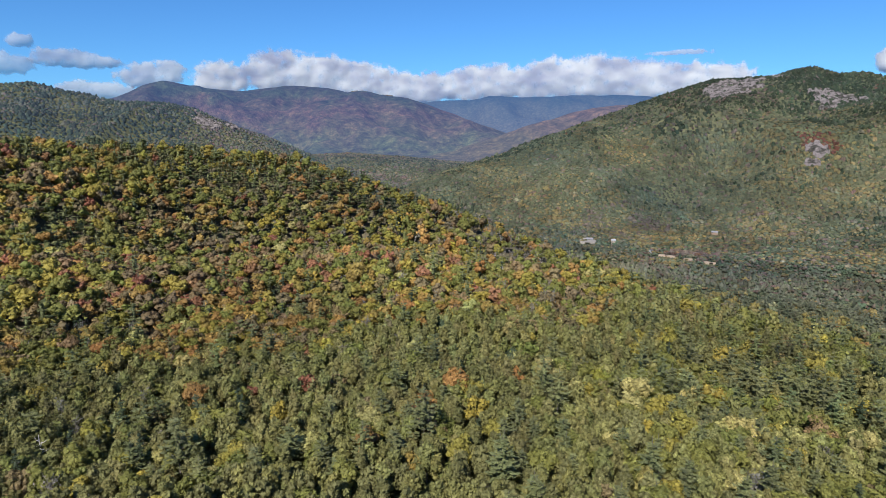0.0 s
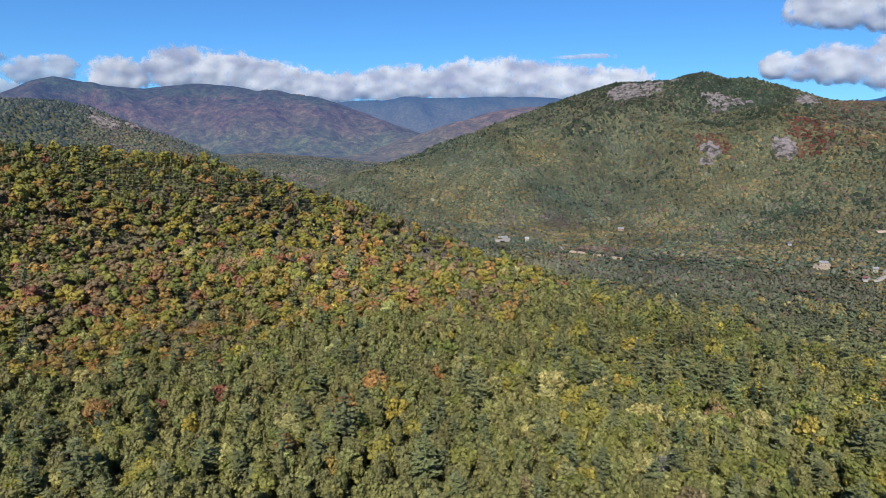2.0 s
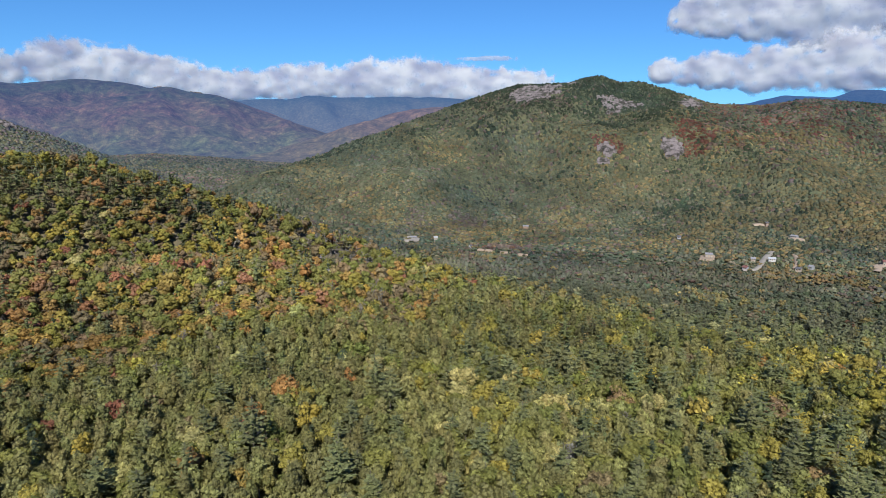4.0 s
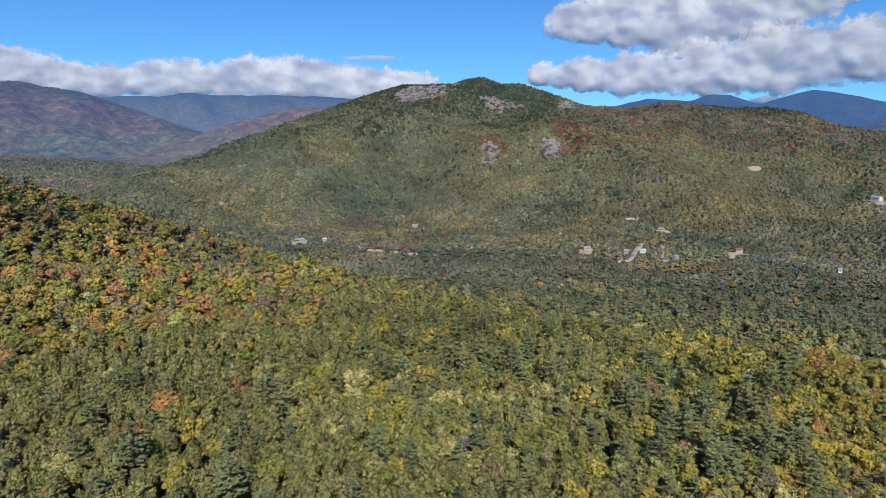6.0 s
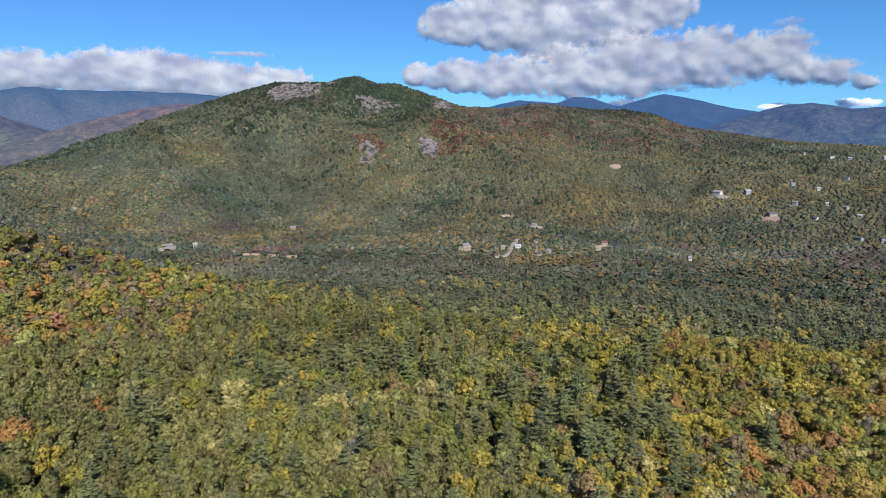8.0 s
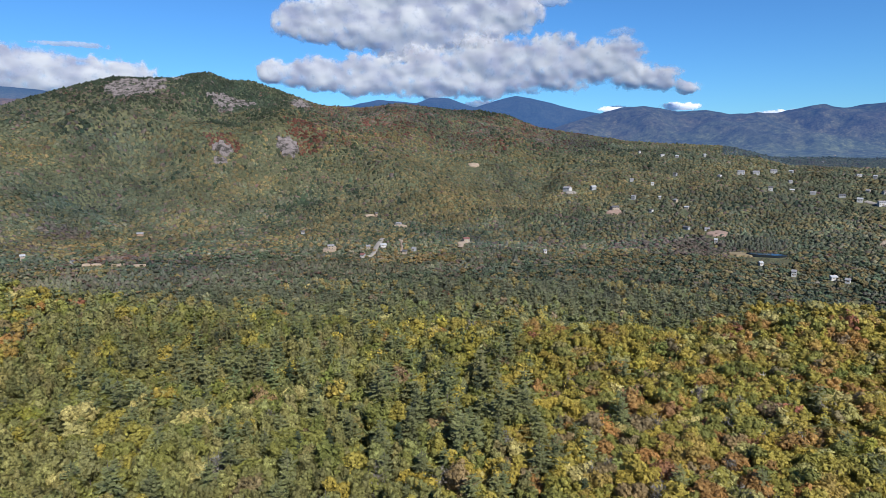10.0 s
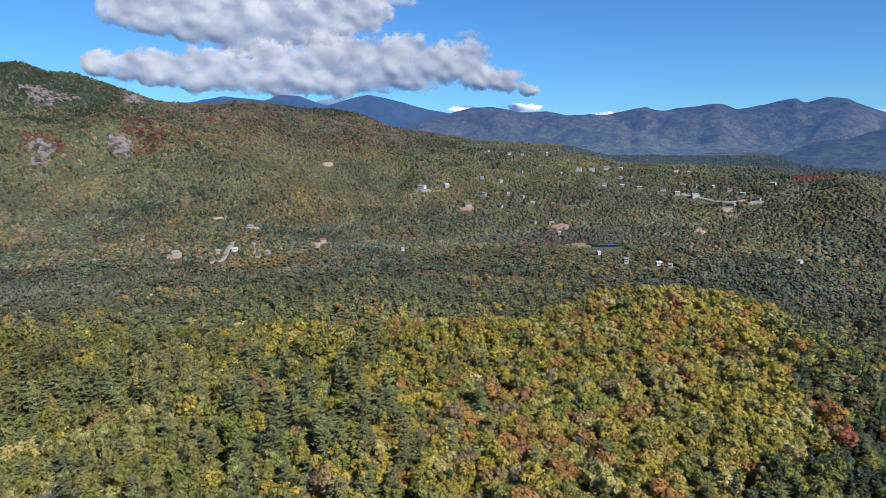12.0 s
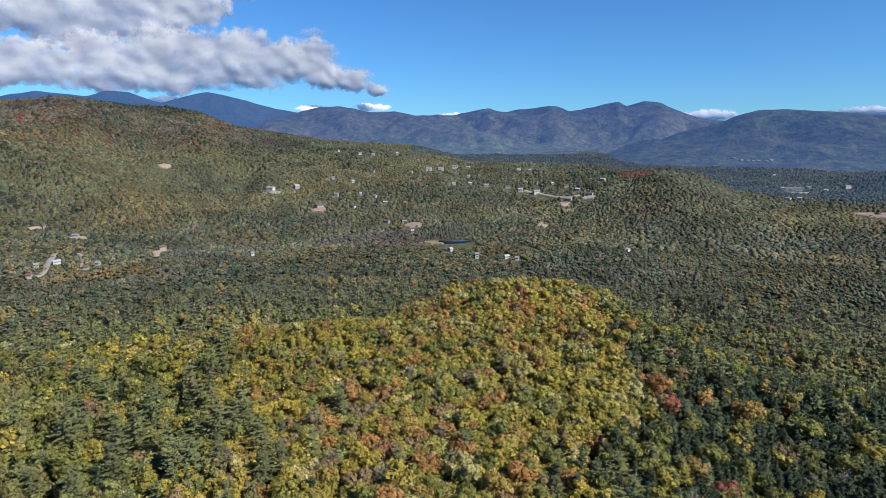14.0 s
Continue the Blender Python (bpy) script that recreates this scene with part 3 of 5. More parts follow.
for house_list in (HAMLET, SLOPE_HOUSES, SHELF_HOUSES, UPPER_HOUSES, POND_HOUSES, CONDOS, TOWN):
    for hb, hd, hw in house_list:
        CLEARINGS.append((hb, hd - 16, hw * 0.4 + 2, 22, 0.06))
for _, _, b_from, b_to, d_from, d_to, _ in LOTS:
    mid = (d_from + d_to) / 2
    CLEARINGS.append(((b_from + b_to) / 2, mid - 14, radians(b_to - b_from) * mid * 0.4 + 2, (d_to - d_from) * 0.45 + 14, 0.05))
for _, lb, ld, lw, lh, _ in LEDGES:
    CLEARINGS.append((lb, ld - 3, lw * 0.9, lh * 0.9, 0.4))
CLEARINGS.append((78.0, 970, 30, 46, 0.0))
DRIVES = [  # label, half width, bearings and distances along it
    ("curving pale gravel drive between hamlet houses", 3.0, [(42.3, 914), (43.3, 924), (43.65, 946), (43.76, 976), (44.2, 1022), (44.45, 1048)]),
    ("long tan dirt drive climbing through the hamlet", 2.2, [(46.1, 942), (46.3, 978), (46.2, 1012), (46.0, 1036)]),
    ("short pale dirt drive to a white house", 3.2, [(42.85, 1272), (43.4, 1280), (43.85, 1276)]), ("tan dirt drive below a dark-roofed house", 3.4, [(51.6, 968), (51.8, 1002), (52.0, 1034)]),
    ("pale gravel road along the house shelf", 3.6, [(84.3, 1452), (84.9, 1440), (86.0, 1420), (87.05, 1392), (88.3, 1376), (89.3, 1390)]), ("bare tan bank below the shelf road", 4.0, [(87.5, 1338), (88.4, 1322)])]
for _, dw, points in DRIVES:
    for (pb, pd), (qb, qd) in zip(points, points[1:]):
        CLEARINGS.append(((pb + qb) / 2, (pd + qd) / 2 - 6, radians(abs(qb - pb)) * pd * 0.5 + dw + 1.5, abs(qd - pd) * 0.5 + 12, 0.08))
CLEARINGS.append((106.24, 1935, 42, 50, 0.0))

# ---- trees ----
dice = np.random.default_rng(7)


def sprays(centres, normals, size, jitter, stretch=1.0, along=None):
    """A leaf spray, two triangles bent along the middle, at each centre."""
    n = len(centres)
    nor = normals + dice.normal(0, jitter, (n, 3))
    nor /= np.linalg.norm(nor, axis=1)[:, None] + 1e-9
    side = np.cross(nor, dice.normal(0, 1, (n, 3)) if along is None else along)
    side /= np.linalg.norm(side, axis=1)[:, None] + 1e-9
    ahead = np.cross(side, nor)
    w = size * dice.uniform(0.7, 1.3, (n, 1))
    bend = nor * w * 0.35
    v = np.stack([centres - ahead * w * stretch, centres + side * w - bend, centres + ahead * w * stretch, centres - side * w - bend], 1)
    k = np.arange(n)[:, None] * 4
    return v.reshape(-1, 3), np.concatenate([k + (0, 1, 2), k + (0, 2, 3)]), np.repeat(dice.uniform(0.78, 1.22, n), 4)


def ball(centre, radii, rows=2, sides=6, wobble=0.18):
    """A rough lump: rings of corners between two tips."""
    c, radii = np.array(centre, float), np.array(radii, float)
    v = [(0, 0, -1)]
    for i in range(rows):
        e = math.pi * (i + 1) / (rows + 1) - math.pi / 2
        for j in range(sides):
            a = 2 * math.pi * (j + 0.5 * (i % 2)) / sides
            v.append((math.cos(e) * math.cos(a), math.cos(e) * math.sin(a), math.sin(e)))
    v.append((0, 0, 1))
    f, top = [], len(v) - 1
    for j in range(sides):
        k = (j + 1) % sides
        f.append((0, 1 + k, 1 + j))
        for i in range(rows - 1):
            a, b = 1 + i * sides, 1 + (i + 1) * sides
            f += [(a + j, a + k, b + k), (a + j, b + k, b + j)]
        a = 1 + (rows - 1) * sides
        f.append((a + j, a + k, top))
    v = np.array(v) * (1 + dice.uniform(-wobble, wobble, (len(v), 1)))
    return v * radii + c, np.array(f), np.full(len(v), 0.9)


def stem(height, radius, sides=3):
    a = np.arange(sides) * 2 * math.pi / sides
    v = np.concatenate([np.stack([np.cos(a) * radius, np.sin(a) * radius, 0 * a - 1.5], 1), [(0.1, 0.05, height)]])
    f = np.array([(j, (j + 1) % sides, sides) for j in range(sides)])
    return v, f


def joined(pieces):
    vs, fs, ts, n = [], [], [], 0
    for v, f, t in pieces:
        vs.append(v), fs.append(f + n), ts.append(t)
        n += len(v)
    return np.concatenate(vs), np.concatenate(fs), np.concatenate(ts)


def crown_shape(kind, count, leaf, core=True):
    """The crown of one kind of tree, with so many leaf sprays of that size. Heights from the foot of the tree."""
    name = KINDS[kind]
    pieces = []
    if name in ("white_pine", "spruce"):
        spruce = name == "spruce"
        tall, wide, low = (13.5, 2.7, 2.0) if spruce else (16.5, 4.6, 6.5)
        tall *= dice.uniform(0.88, 1.1)
        tiers = max(3, int(round(count**0.5 * (0.7 if spruce else 0.62))))
        per = max(3, int(count / tiers))
        for i in range(tiers):
            s = (i + 0.2) / tiers
            z = low + (tall - low) * s
            reach = wide * ((1 - s) ** 0.8 + 0.06) if spruce else wide * (1 - 0.8 * s**1.5) * dice.uniform(0.75, 1.15)
            branches = max(3, min(7, int(round(per / 2.4))))
            spin, droop = dice.uniform(0, 6.28), (-0.45 if spruce else 0.06)
            k = np.arange(per)
            arm = dice.uniform(0.55, 1.2, branches)[k % branches]
            ang = spin + (k % branches) * 2 * math.pi / branches + dice.normal(0, 0.2, branches)[k % branches] + dice.normal(0, 0.13, per)
            d = reach * arm * (0.28 + 0.72 * ((k // branches + 0.6) / max(1, math.ceil(per / branches))))
            c = np.stack([np.cos(ang) * d, np.sin(ang) * d, z + d * droop + dice.normal(0, 0.45, branches)[k % branches] + dice.normal(0, 0.1, per)], 1)
            out = np.stack([np.cos(ang), np.sin(ang), np.full(per, droop)], 1)
            pieces.append(sprays(c, np.stack([-np.cos(ang) * 0.1, -np.sin(ang) * 0.1, np.ones(per)], 1), leaf * (1.0 - 0.35 * s), 0.22 if spruce else 0.13, 1.5, out))
        if core:
            pieces.append(ball((0, 0, low + (tall - low) * 0.4), (wide * (0.3 if spruce else 0.2), wide * (0.3 if spruce else 0.2), (tall - low) * 0.45), 2 if count > 30 else 1, 5))
        pieces.append(sprays(np.array([[0, 0, tall]]), np.array([[1.0, 0, 0.2]]), leaf * 0.5, 0.2, 1.5))
    elif name == "bare_tree":
        n = max(4, int(count * 0.55))
        a, e = dice.uniform(0, 6.28, n), dice.uniform(0.35, 1.3, n)
        start = np.stack([0 * a, 0 * a, dice.uniform(5.5, 10.5, n)], 1)
        way = np.stack([np.cos(a) * np.cos(e), np.sin(a) * np.cos(e), np.sin(e)], 1)
        tip = start + way * dice.uniform(2.0, 5.0, (n, 1))
        side = np.cross(way, dice.normal(0, 1, (n, 3)))
        side *= leaf * 0.16 / np.linalg.norm(side, axis=1)[:, None]
        v = np.stack([start - side, start + side, tip], 1).reshape(-1, 3)
        pieces.append((v, np.arange(3 * n).reshape(n, 3), np.repeat(dice.uniform(0.7, 1.5, n), 3)))
        v = (start + tip) / 2 + dice.normal(0, 0.7, (n, 3))
        pieces.append(sprays(v, dice.normal(0, 1, (n, 3)), leaf * 0.42, 1.0, 2.2))
    else:
        pine = name == "pitch_pine"
        tall, wide = (12.0, 3.2) if pine else (12.2, 4.0)
        tall *= dice.uniform(0.9, 1.12)
        lobes = [(np.array([0, 0, tall * (0.66 if pine else 0.7)]), np.array([wide * (0.62 if pine else 0.8)] * 2 + [tall * (0.27 if pine else 0.25)]))]
        for i in range(9 if pine else 8):
            a, h = i * 2.4 + dice.uniform(-0.4, 0.4), (0.46 + 0.5 * (i + dice.uniform(0, 1)) / 9) if pine else dice.uniform(0.54, 0.93)
            out = wide * (1.15 * (1.02 - h) ** 0.5 if pine else 1.15 - 1.5 * abs(h - 0.55)) * dice.uniform(0.6, 0.95)
            z = wide * (dice.uniform(0.26, 0.42) if pine else dice.uniform(0.36, 0.56))
            lobes.append((np.array([math.cos(a) * out, math.sin(a) * out, tall * h]), np.array([z, z, z * (1.1 if pine else 0.8)])))
        share = np.array([q[0] * q[2] for _, q in lobes])
        picks = dice.choice(len(lobes), count, p=share / share.sum())
        way = dice.normal(0, 1, (count, 3)) + (0, 0, 0.75)
        way /= np.linalg.norm(way, axis=1)[:, None]
        c = np.array([lobes[p][0] for p in picks]) + way * np.array([lobes[p][1] for p in picks]) * dice.uniform(0.9, 1.08, (count, 1))
        light = dice.uniform(0.84, 1.16, len(lobes))[picks]
        if pine:  # tufts of needles that stand up from the limbs
            v, f, t = sprays(c, way * (1, 1, 0.7), leaf, 0.35, 1.3, np.array([[0.0, 0.0, 1.0]]) + dice.normal(0, 0.8, (count, 3)))
        else:
            v, f, t = sprays(c, way, leaf, 0.36, 1.15)
        pieces.append((v, f, t * np.repeat(light, 4)))
        if core:
            for c, q in lobes if count > 100 else lobes[:6]:
                pieces.append(ball(c, q * (0.9 if count > 40 else 1.06), 1, 5))
    return joined(pieces)


def tall_of(kind):
    return {1: 17.0, 2: 11.0}.get(kind, 10.0)


def far_shape(kind, sides, broad=1.0):
    """A tree seen from far off: an uneven rounded dome, or a pointed one for the conifers."""
    conifer = kind in (1, 2)
    tall, wide = (4.8, 2.7 * broad) if conifer else (dice.uniform(1.7, 3.3), 3.9)
    rings = [(-0.05, 1.1), (0.5, 0.66)] if conifer else [(-0.1, 0.98), (0.6, 0.84)]
    lean = dice.uniform(-0.4, 0.4, 2)
    v, f = [], []
    for i, (h, w) in enumerate(rings):
        for j in range(sides):
            a = 2 * math.pi * (j + 0.5 * i) / sides + dice.uniform(-0.3, 0.3)
            q = wide * w * dice.uniform(0.55, 1.4)
            v.append((math.cos(a) * q + lean[0] * i, math.sin(a) * q + lean[1] * i, tall * h + dice.uniform(-0.6, 0.6)))
    for j in range(sides):
        k = (j + 1) % sides
        f += [(j, k, sides + j), (k, sides + k, sides + j)]
    v.append((lean[0] * 2 + dice.uniform(-0.4, 0.4), lean[1] * 2, tall))
    f += [(sides + j, sides + (j + 1) % sides, 2 * sides) for j in range(sides)]
    return np.array(v), np.array(f), dice.uniform(0.88, 1.12, len(v))


# ---- which kind of tree grows where ----
MIXES = {}  # shares in the order of KINDS
MIXES["pine_plain"] = (0.87, 0.03, 0.01, 0.055, 0.02, 0.004, 0.001, 0.001, 0.004, 0.003)
MIXES["pine_mixed"] = (0.60, 0.16, 0.02, 0.16, 0.04, 0.002, 0.001, 0.001, 0.008, 0.006)
MIXES["white_pines"] = (0.36, 0.12, 0.06, 0.18, 0.24, 0.012, 0.003, 0.002, 0.016, 0.010)
MIXES["gold_hill"] = (0.01, 0.015, 0.012, 0.21, 0.51, 0.075, 0.085, 0.010, 0.055, 0.025)
MIXES["dark_wood"] = (0.02, 0.05, 0.68, 0.19, 0.04, 0.006, 0.006, 0.006, 0.01, 0.01)
MIXES["red_hill"] = (0.04, 0.05, 0.05, 0.33, 0.17, 0.018, 0.150, 0.022, 0.14, 0.03)
MIXES["pine_belt"] = (0.08, 0.44, 0.14, 0.18, 0.08, 0.006, 0.006, 0.004, 0.02, 0.01)
MIXES["valley"] = (0.10, 0.08, 0.07, 0.44, 0.23, 0.004, 0.001, 0.0, 0.060, 0.03)
MIXES["mountain"] = (0.03, 0.06, 0.08, 0.54, 0.22, 0.002, 0.001, 0.0005, 0.055, 0.015)
MIXES["valley_head"] = (0.0, 0.05, 0.10, 0.36, 0.14, 0.0, 0.01, 0.03, 0.21, 0.10)
MIXES["summit"] = (0.02, 0.08, 0.66, 0.09, 0.01, 0.0, 0.0, 0.008, 0.06, 0.08)
MIXES["red_slope"] = (0.0, 0.03, 0.14, 0.22, 0.14, 0.0, 0.09, 0.17, 0.28, 0.02)


def kinds_at(x, y, z):
    r, b = np.hypot(x, y), np.degrees(np.arctan2(x, y))
    wave, patch = grain(x, y, 70, 31), rough(x, y, 60, 3, 33)
    shares = {}
    plateau = ease((470 - 25 * ease((b - 14) / 16) + 25 * wave - r) / 60)
    hill = ease((r - 272 - 26 * wave) / 40) * ease((17 + 4 * wave - b) / 6) * ease((780 - r) / 60) * ease((z + 22) / 25)
    rocky = ease((r - 1150) / 250) * ease((z + 20) / 60)
    shares["red_hill"] = hill
    rest = 1 - hill
    gold = ease((b - 53 - 4 * wave) / 6)
    dark = ease((b - 83 - 8 * ease((r - 165) / 60) - 3 * wave) / 6) * (1 - 0.6 * ease((b - 95) / 5) * ease((190 - r) / 25))
    wp = ease((b - 43 - 4 * wave) / 7)
    mix = ease((b - 8 - 8 * wave) / 16)
    near = plateau * rest
    shares["dark_wood"] = near * gold * dark
    shares["gold_hill"] = near * gold * (1 - dark)
    back = ease((r - 262) / 60) * ease((b - 38) / 20) * 0.4
    shares["white_pines"] = near * (1 - gold) * wp
    shares["gold_hill"] = shares["gold_hill"] + shares["white_pines"] * back
    shares["white_pines"] = shares["white_pines"] * (1 - back)
    shares["pine_mixed"] = near * (1 - gold) * (1 - wp) * mix
    shares["pine_plain"] = near * (1 - gold) * (1 - wp) * (1 - mix)
    away = (1 - plateau) * rest
    belt = ease((760 + 60 * wave - r) / 80)
    shares["pine_belt"] = away * belt
    high = rocky * ease((z - 165 + 30 * ease((38 - b) / 4) - 45 * patch + 70 * ease((-14 - b) / 6)) / 70)
    red = rocky * ease((z - 60) / 70) * ease((b - 35) / 5) * ease((66 - b) / 6)
    high = high * (1 - 0.8 * red)
    away = away * (1 - belt)
    shares["summit"] = away * (1 - ease((r - 1450) / 300) * ease((b + 24) / 5) * ease((7 - b) / 4)) * high
    shares["red_slope"] = away * (1 - high) * red
    shares["mountain"] = away * (1 - high) * (1 - red) * rocky
    head = ease((r - 1450) / 300) * ease((b + 24) / 5) * ease((7 - b) / 4)
    away = away * (1 - head)
    shares["valley_head"] = (1 - plateau) * rest * (1 - belt) * head
    shares["valley"] = away * (1 - high) * (1 - red) * (1 - rocky)
    w = sum(np.asarray(s)[:, None] * np.array(MIXES[k])[None, :] for k, s in shares.items())
    # groves: neighbours tend to be alike
    for k, (size, seed, power) in {1: (190, 51, 1.3), 2: (260, 52, 1.5), 4: (110, 53, 1.3), 8: (170, 54, 1.0), 9: (120, 55, 0.6)}.items():
        w[:, k] *= np.where(r > 600, np.exp(power * rough(x, y, size, 2, seed)), 1)
    for k, (size, seed, power) in {0: (45, 41, 0.7), 1: (40, 42, 0.8), 2: (50, 43, 1.0), 4: (38, 44, 0.8), 5: (26, 45, 1.3), 6: (34, 46, 1.5), 7: (30, 47, 1.6), 8: (48, 48, 1.2), 9: (42, 49, 1.5)}.items():
        w[:, k] *= np.exp(power * 0.8 * rough(x, y, size, 2, seed))
    for gb, gd, wide, deep, k, weight in GROVES:
        a = radians(gb)
        off = ((x * math.cos(a) - y * math.sin(a)) / wide) ** 2 + ((x * math.sin(a) + y * math.cos(a) - gd) / deep) ** 2
        w[:, k] += weight * np.clip(1.4 - off, 0, 1) * (off < 1.4)
    w = np.where((r > 600)[:, None], w**1.2, w)  # the far woods stand in purer stands
    w /= w.sum(1)[:, None]
    return (w.cumsum(1) < dice.uniform(0, 1, (len(x), 1))).sum(1).clip(0, 9)



def paved(x, y):
    """Places on the bare lots, the pond or a house's plot."""
    r, b = np.hypot(x, y), np.degrees(np.arctan2(x, y))
    found = np.hypot(x - 978.1, (y - 207.9)) < 26
    for _, _, b0, b1, d0, d1, _ in LOTS:
        found |= (((b - (b0 + b1) / 2) / ((b1 - b0) * 0.44)) ** 2 + ((r - (d0 + d1) / 2) / ((d1 - d0) * 0.5)) ** 2 < 1) & (grain(x, y, 9, 78) > -0.75)
    for houses in (HAMLET, SLOPE_HOUSES, SHELF_HOUSES, UPPER_HOUSES, POND_HOUSES, CONDOS, TOWN):
        for hb, hd, hw in houses:
            found |= np.hypot(x - hd * math.sin(radians(hb)), y - hd * math.cos(radians(hb))) < hw * 0.45 + 4
    return found


def open_to_view(x, y):
    """Which places can be seen over the ground in front of them; the lee of hills gets a thinner wood."""
    bearings, steps = np.arange(-44, 121, 0.5), np.arange(110, 3300, 10.0)
    bb, rr = np.meshgrid(np.radians(bearings), steps, indexing="ij")
    rise = (land(rr * np.sin(bb), rr * np.cos(bb)) + 6 - EYE) / rr
    top = np.maximum.accumulate(rise, axis=1)
    r, b = np.hypot(x, y), np.degrees(np.arctan2(x, y))
    i = np.clip(((b + 44) / 0.5).round().astype(int), 0, len(bearings) - 1)
    j = np.clip(((r - 110) / 10).astype(int) - 2, 0, len(steps) - 1)
    return (land(x, y) + 15 - EYE) / np.maximum(r, 1) >= top[i, j]


def scatter(inner, outer, spacing, sector, lee=1.0, openings=False):
    """Places of trees: a jittered lattice within a ring and a sector of bearings."""
    n = int(2 * outer / spacing) + 2
    i, j = np.meshgrid(np.arange(n), np.arange(n), indexing="ij")
    x = (i + 0.5 * (j % 2)) * spacing - outer
    y = j * spacing - outer
    x, y = (c.ravel() + dice.uniform(-0.7, 0.7, c.size) * spacing for c in (x, y))
    r, b = np.hypot(x, y), np.degrees(np.arctan2(x, y))
    keep = (r >= inner) & (r < outer) & ((b + 180 - sector[0]) % 360 - 180 >= 0) & ((b - sector[0]) % 360 <= sector[1] - sector[0])
    x, y = x[keep], y[keep]
    stays = dice.uniform(0, 1, len(x))
    keep = np.ones(len(x), bool)
    for cb, cd, wide, deep, share in CLEARINGS:
        a = radians(cb)
        across = x * math.cos(a) - y * math.sin(a)
        along = x * math.sin(a) + y * math.cos(a) - cd
        keep &= ((across / wide) ** 4 + (along / deep) ** 4 > 1 + 0.5 * grain(x, y, 12, 77)) | (stays < share)
    if openings:
        keep = ~keep & ~paved(x, y)
    x, y = x[keep], y[keep]
    if lee < 1:
        keep = open_to_view(x, y) | (dice.uniform(0, 1, len(x)) < lee)
        x, y = x[keep], y[keep]
    return x, y


def shade_of(kinds, palette):
    spread = 0.12 if palette is TINT else 0.15
    c = palette[kinds]
    if palette is TINT:
        c = c + (TURN - TINT)[kinds] * dice.uniform(0, 1, (len(kinds), 1)) ** 1.3
    c = c * np.exp(dice.normal(0, spread, (len(kinds), 1)))
    return np.clip(c * np.exp(dice.normal(0, spread * 0.3, c.shape)), 0.01, 0.6)


def wood(name, label, places, kinds, shapes, stems, scale=(0.88, 1.2), smooth=False, mat=FOLIAGE, ground=land, haze_cast=(1, 1, 1)):
    """Many trees joined into one object."""
    x, y = places
    z = ground(x, y)
    vs, fs, ts, n = [], [], [], 0
    tint = shade_of(kinds, TINT if mat not in FAR_FOLIAGE else HAZED_TINT)
    if mat is FOLIAGE_MID:  # towards the haze-blued tints of the valley woods
        haze_share = (0.7 * ease((np.hypot(x, y) - 440) / 280) * ease((np.degrees(np.arctan2(x, y)) - 12) / 12))[:, None]
        tint = tint * (1 - haze_share) + 1.55 * shade_of(kinds, HAZED_TINT) * haze_share
    tint = tint * (1 + 0.18 * rough(x, y, 140, 3, 72))[:, None].clip(0.6, 1.5)
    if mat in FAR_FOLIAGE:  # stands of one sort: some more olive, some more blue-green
        alike = (np.isin(kinds, (0, 1, 3, 4)) * 0.36 * ease((np.hypot(x, y) - 950) / 450))[:, None]  # pines and maples even out in colour with distance
        tint = tint * (1 - alike) + HAZED_TINT[3:5].mean(0) * alike
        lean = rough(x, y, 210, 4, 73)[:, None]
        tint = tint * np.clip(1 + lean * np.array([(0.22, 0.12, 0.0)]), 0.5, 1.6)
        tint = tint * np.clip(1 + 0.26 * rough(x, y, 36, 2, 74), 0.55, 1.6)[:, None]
    # colour cast that stands for haze on the farthest woods
    tint = tint * np.array([haze_cast])
    pick = dice.integers(0, 1000, len(x))
    for kind in range(10):
        for s, (v, f, t) in enumerate(shapes[kind]):
            sel = np.where((kinds == kind) & (pick % len(shapes[kind]) == s))[0]
            if not len(sel):
                continue
            stem_tint = np.zeros(len(v), bool)
            if stems:
                sv, sf = stem(tall_of(kind), 0.3)
                v, f, t = np.concatenate([v, sv]), np.concatenate([f, sf + len(v)]), np.concatenate([t, np.ones(len(sv))])
                stem_tint = np.arange(len(v)) >= len(v) - len(sv)
            a = dice.uniform(0, 6.28, len(sel))
            size = scale[0] + (scale[1] - scale[0]) * dice.uniform(0, 1, len(sel)) ** 1.5
            if mat in FAR_FOLIAGE:  # young and old stands
                size = size * np.clip(1 + 0.28 * rough(x[sel], y[sel], 45, 2, 75), 0.6, 1.5)
            high = size * dice.uniform(0.9, 1.1, len(sel)) * (1 + 0.15 * rough(x[sel], y[sel], 55, 2, 71))
            c, d = np.cos(a)[:, None] * size[:, None], np.sin(a)[:, None] * size[:, None]
            px = v[None, :, 0] * c - v[None, :, 1] * d + x[sel][:, None]
            py = v[None, :, 0] * d + v[None, :, 1] * c + y[sel][:, None]
            foot = z[sel][:, None] if stems else ground(px, py)  # low leafy domes follow the slope
            pz = v[None, :, 2] * high[:, None] + foot
            vs.append(np.stack([px, py, pz], -1).reshape(-1, 3))
            fs.append((f[None] + (np.arange(len(sel)) * len(v))[:, None, None] + n).reshape(-1, 3))
            col = tint[sel][:, None, :] * t[None, :, None]
            col[:, stem_tint] = BARK
            ts.append(col.reshape(-1, 3))
            n += len(sel) * len(v)
    me = mesh_of(name, np.concatenate(vs), np.concatenate(fs), [mat], tint=np.concatenate(ts), smooth=smooth)
    return tagged(new(name, me), label, "forest", kind="stuff")


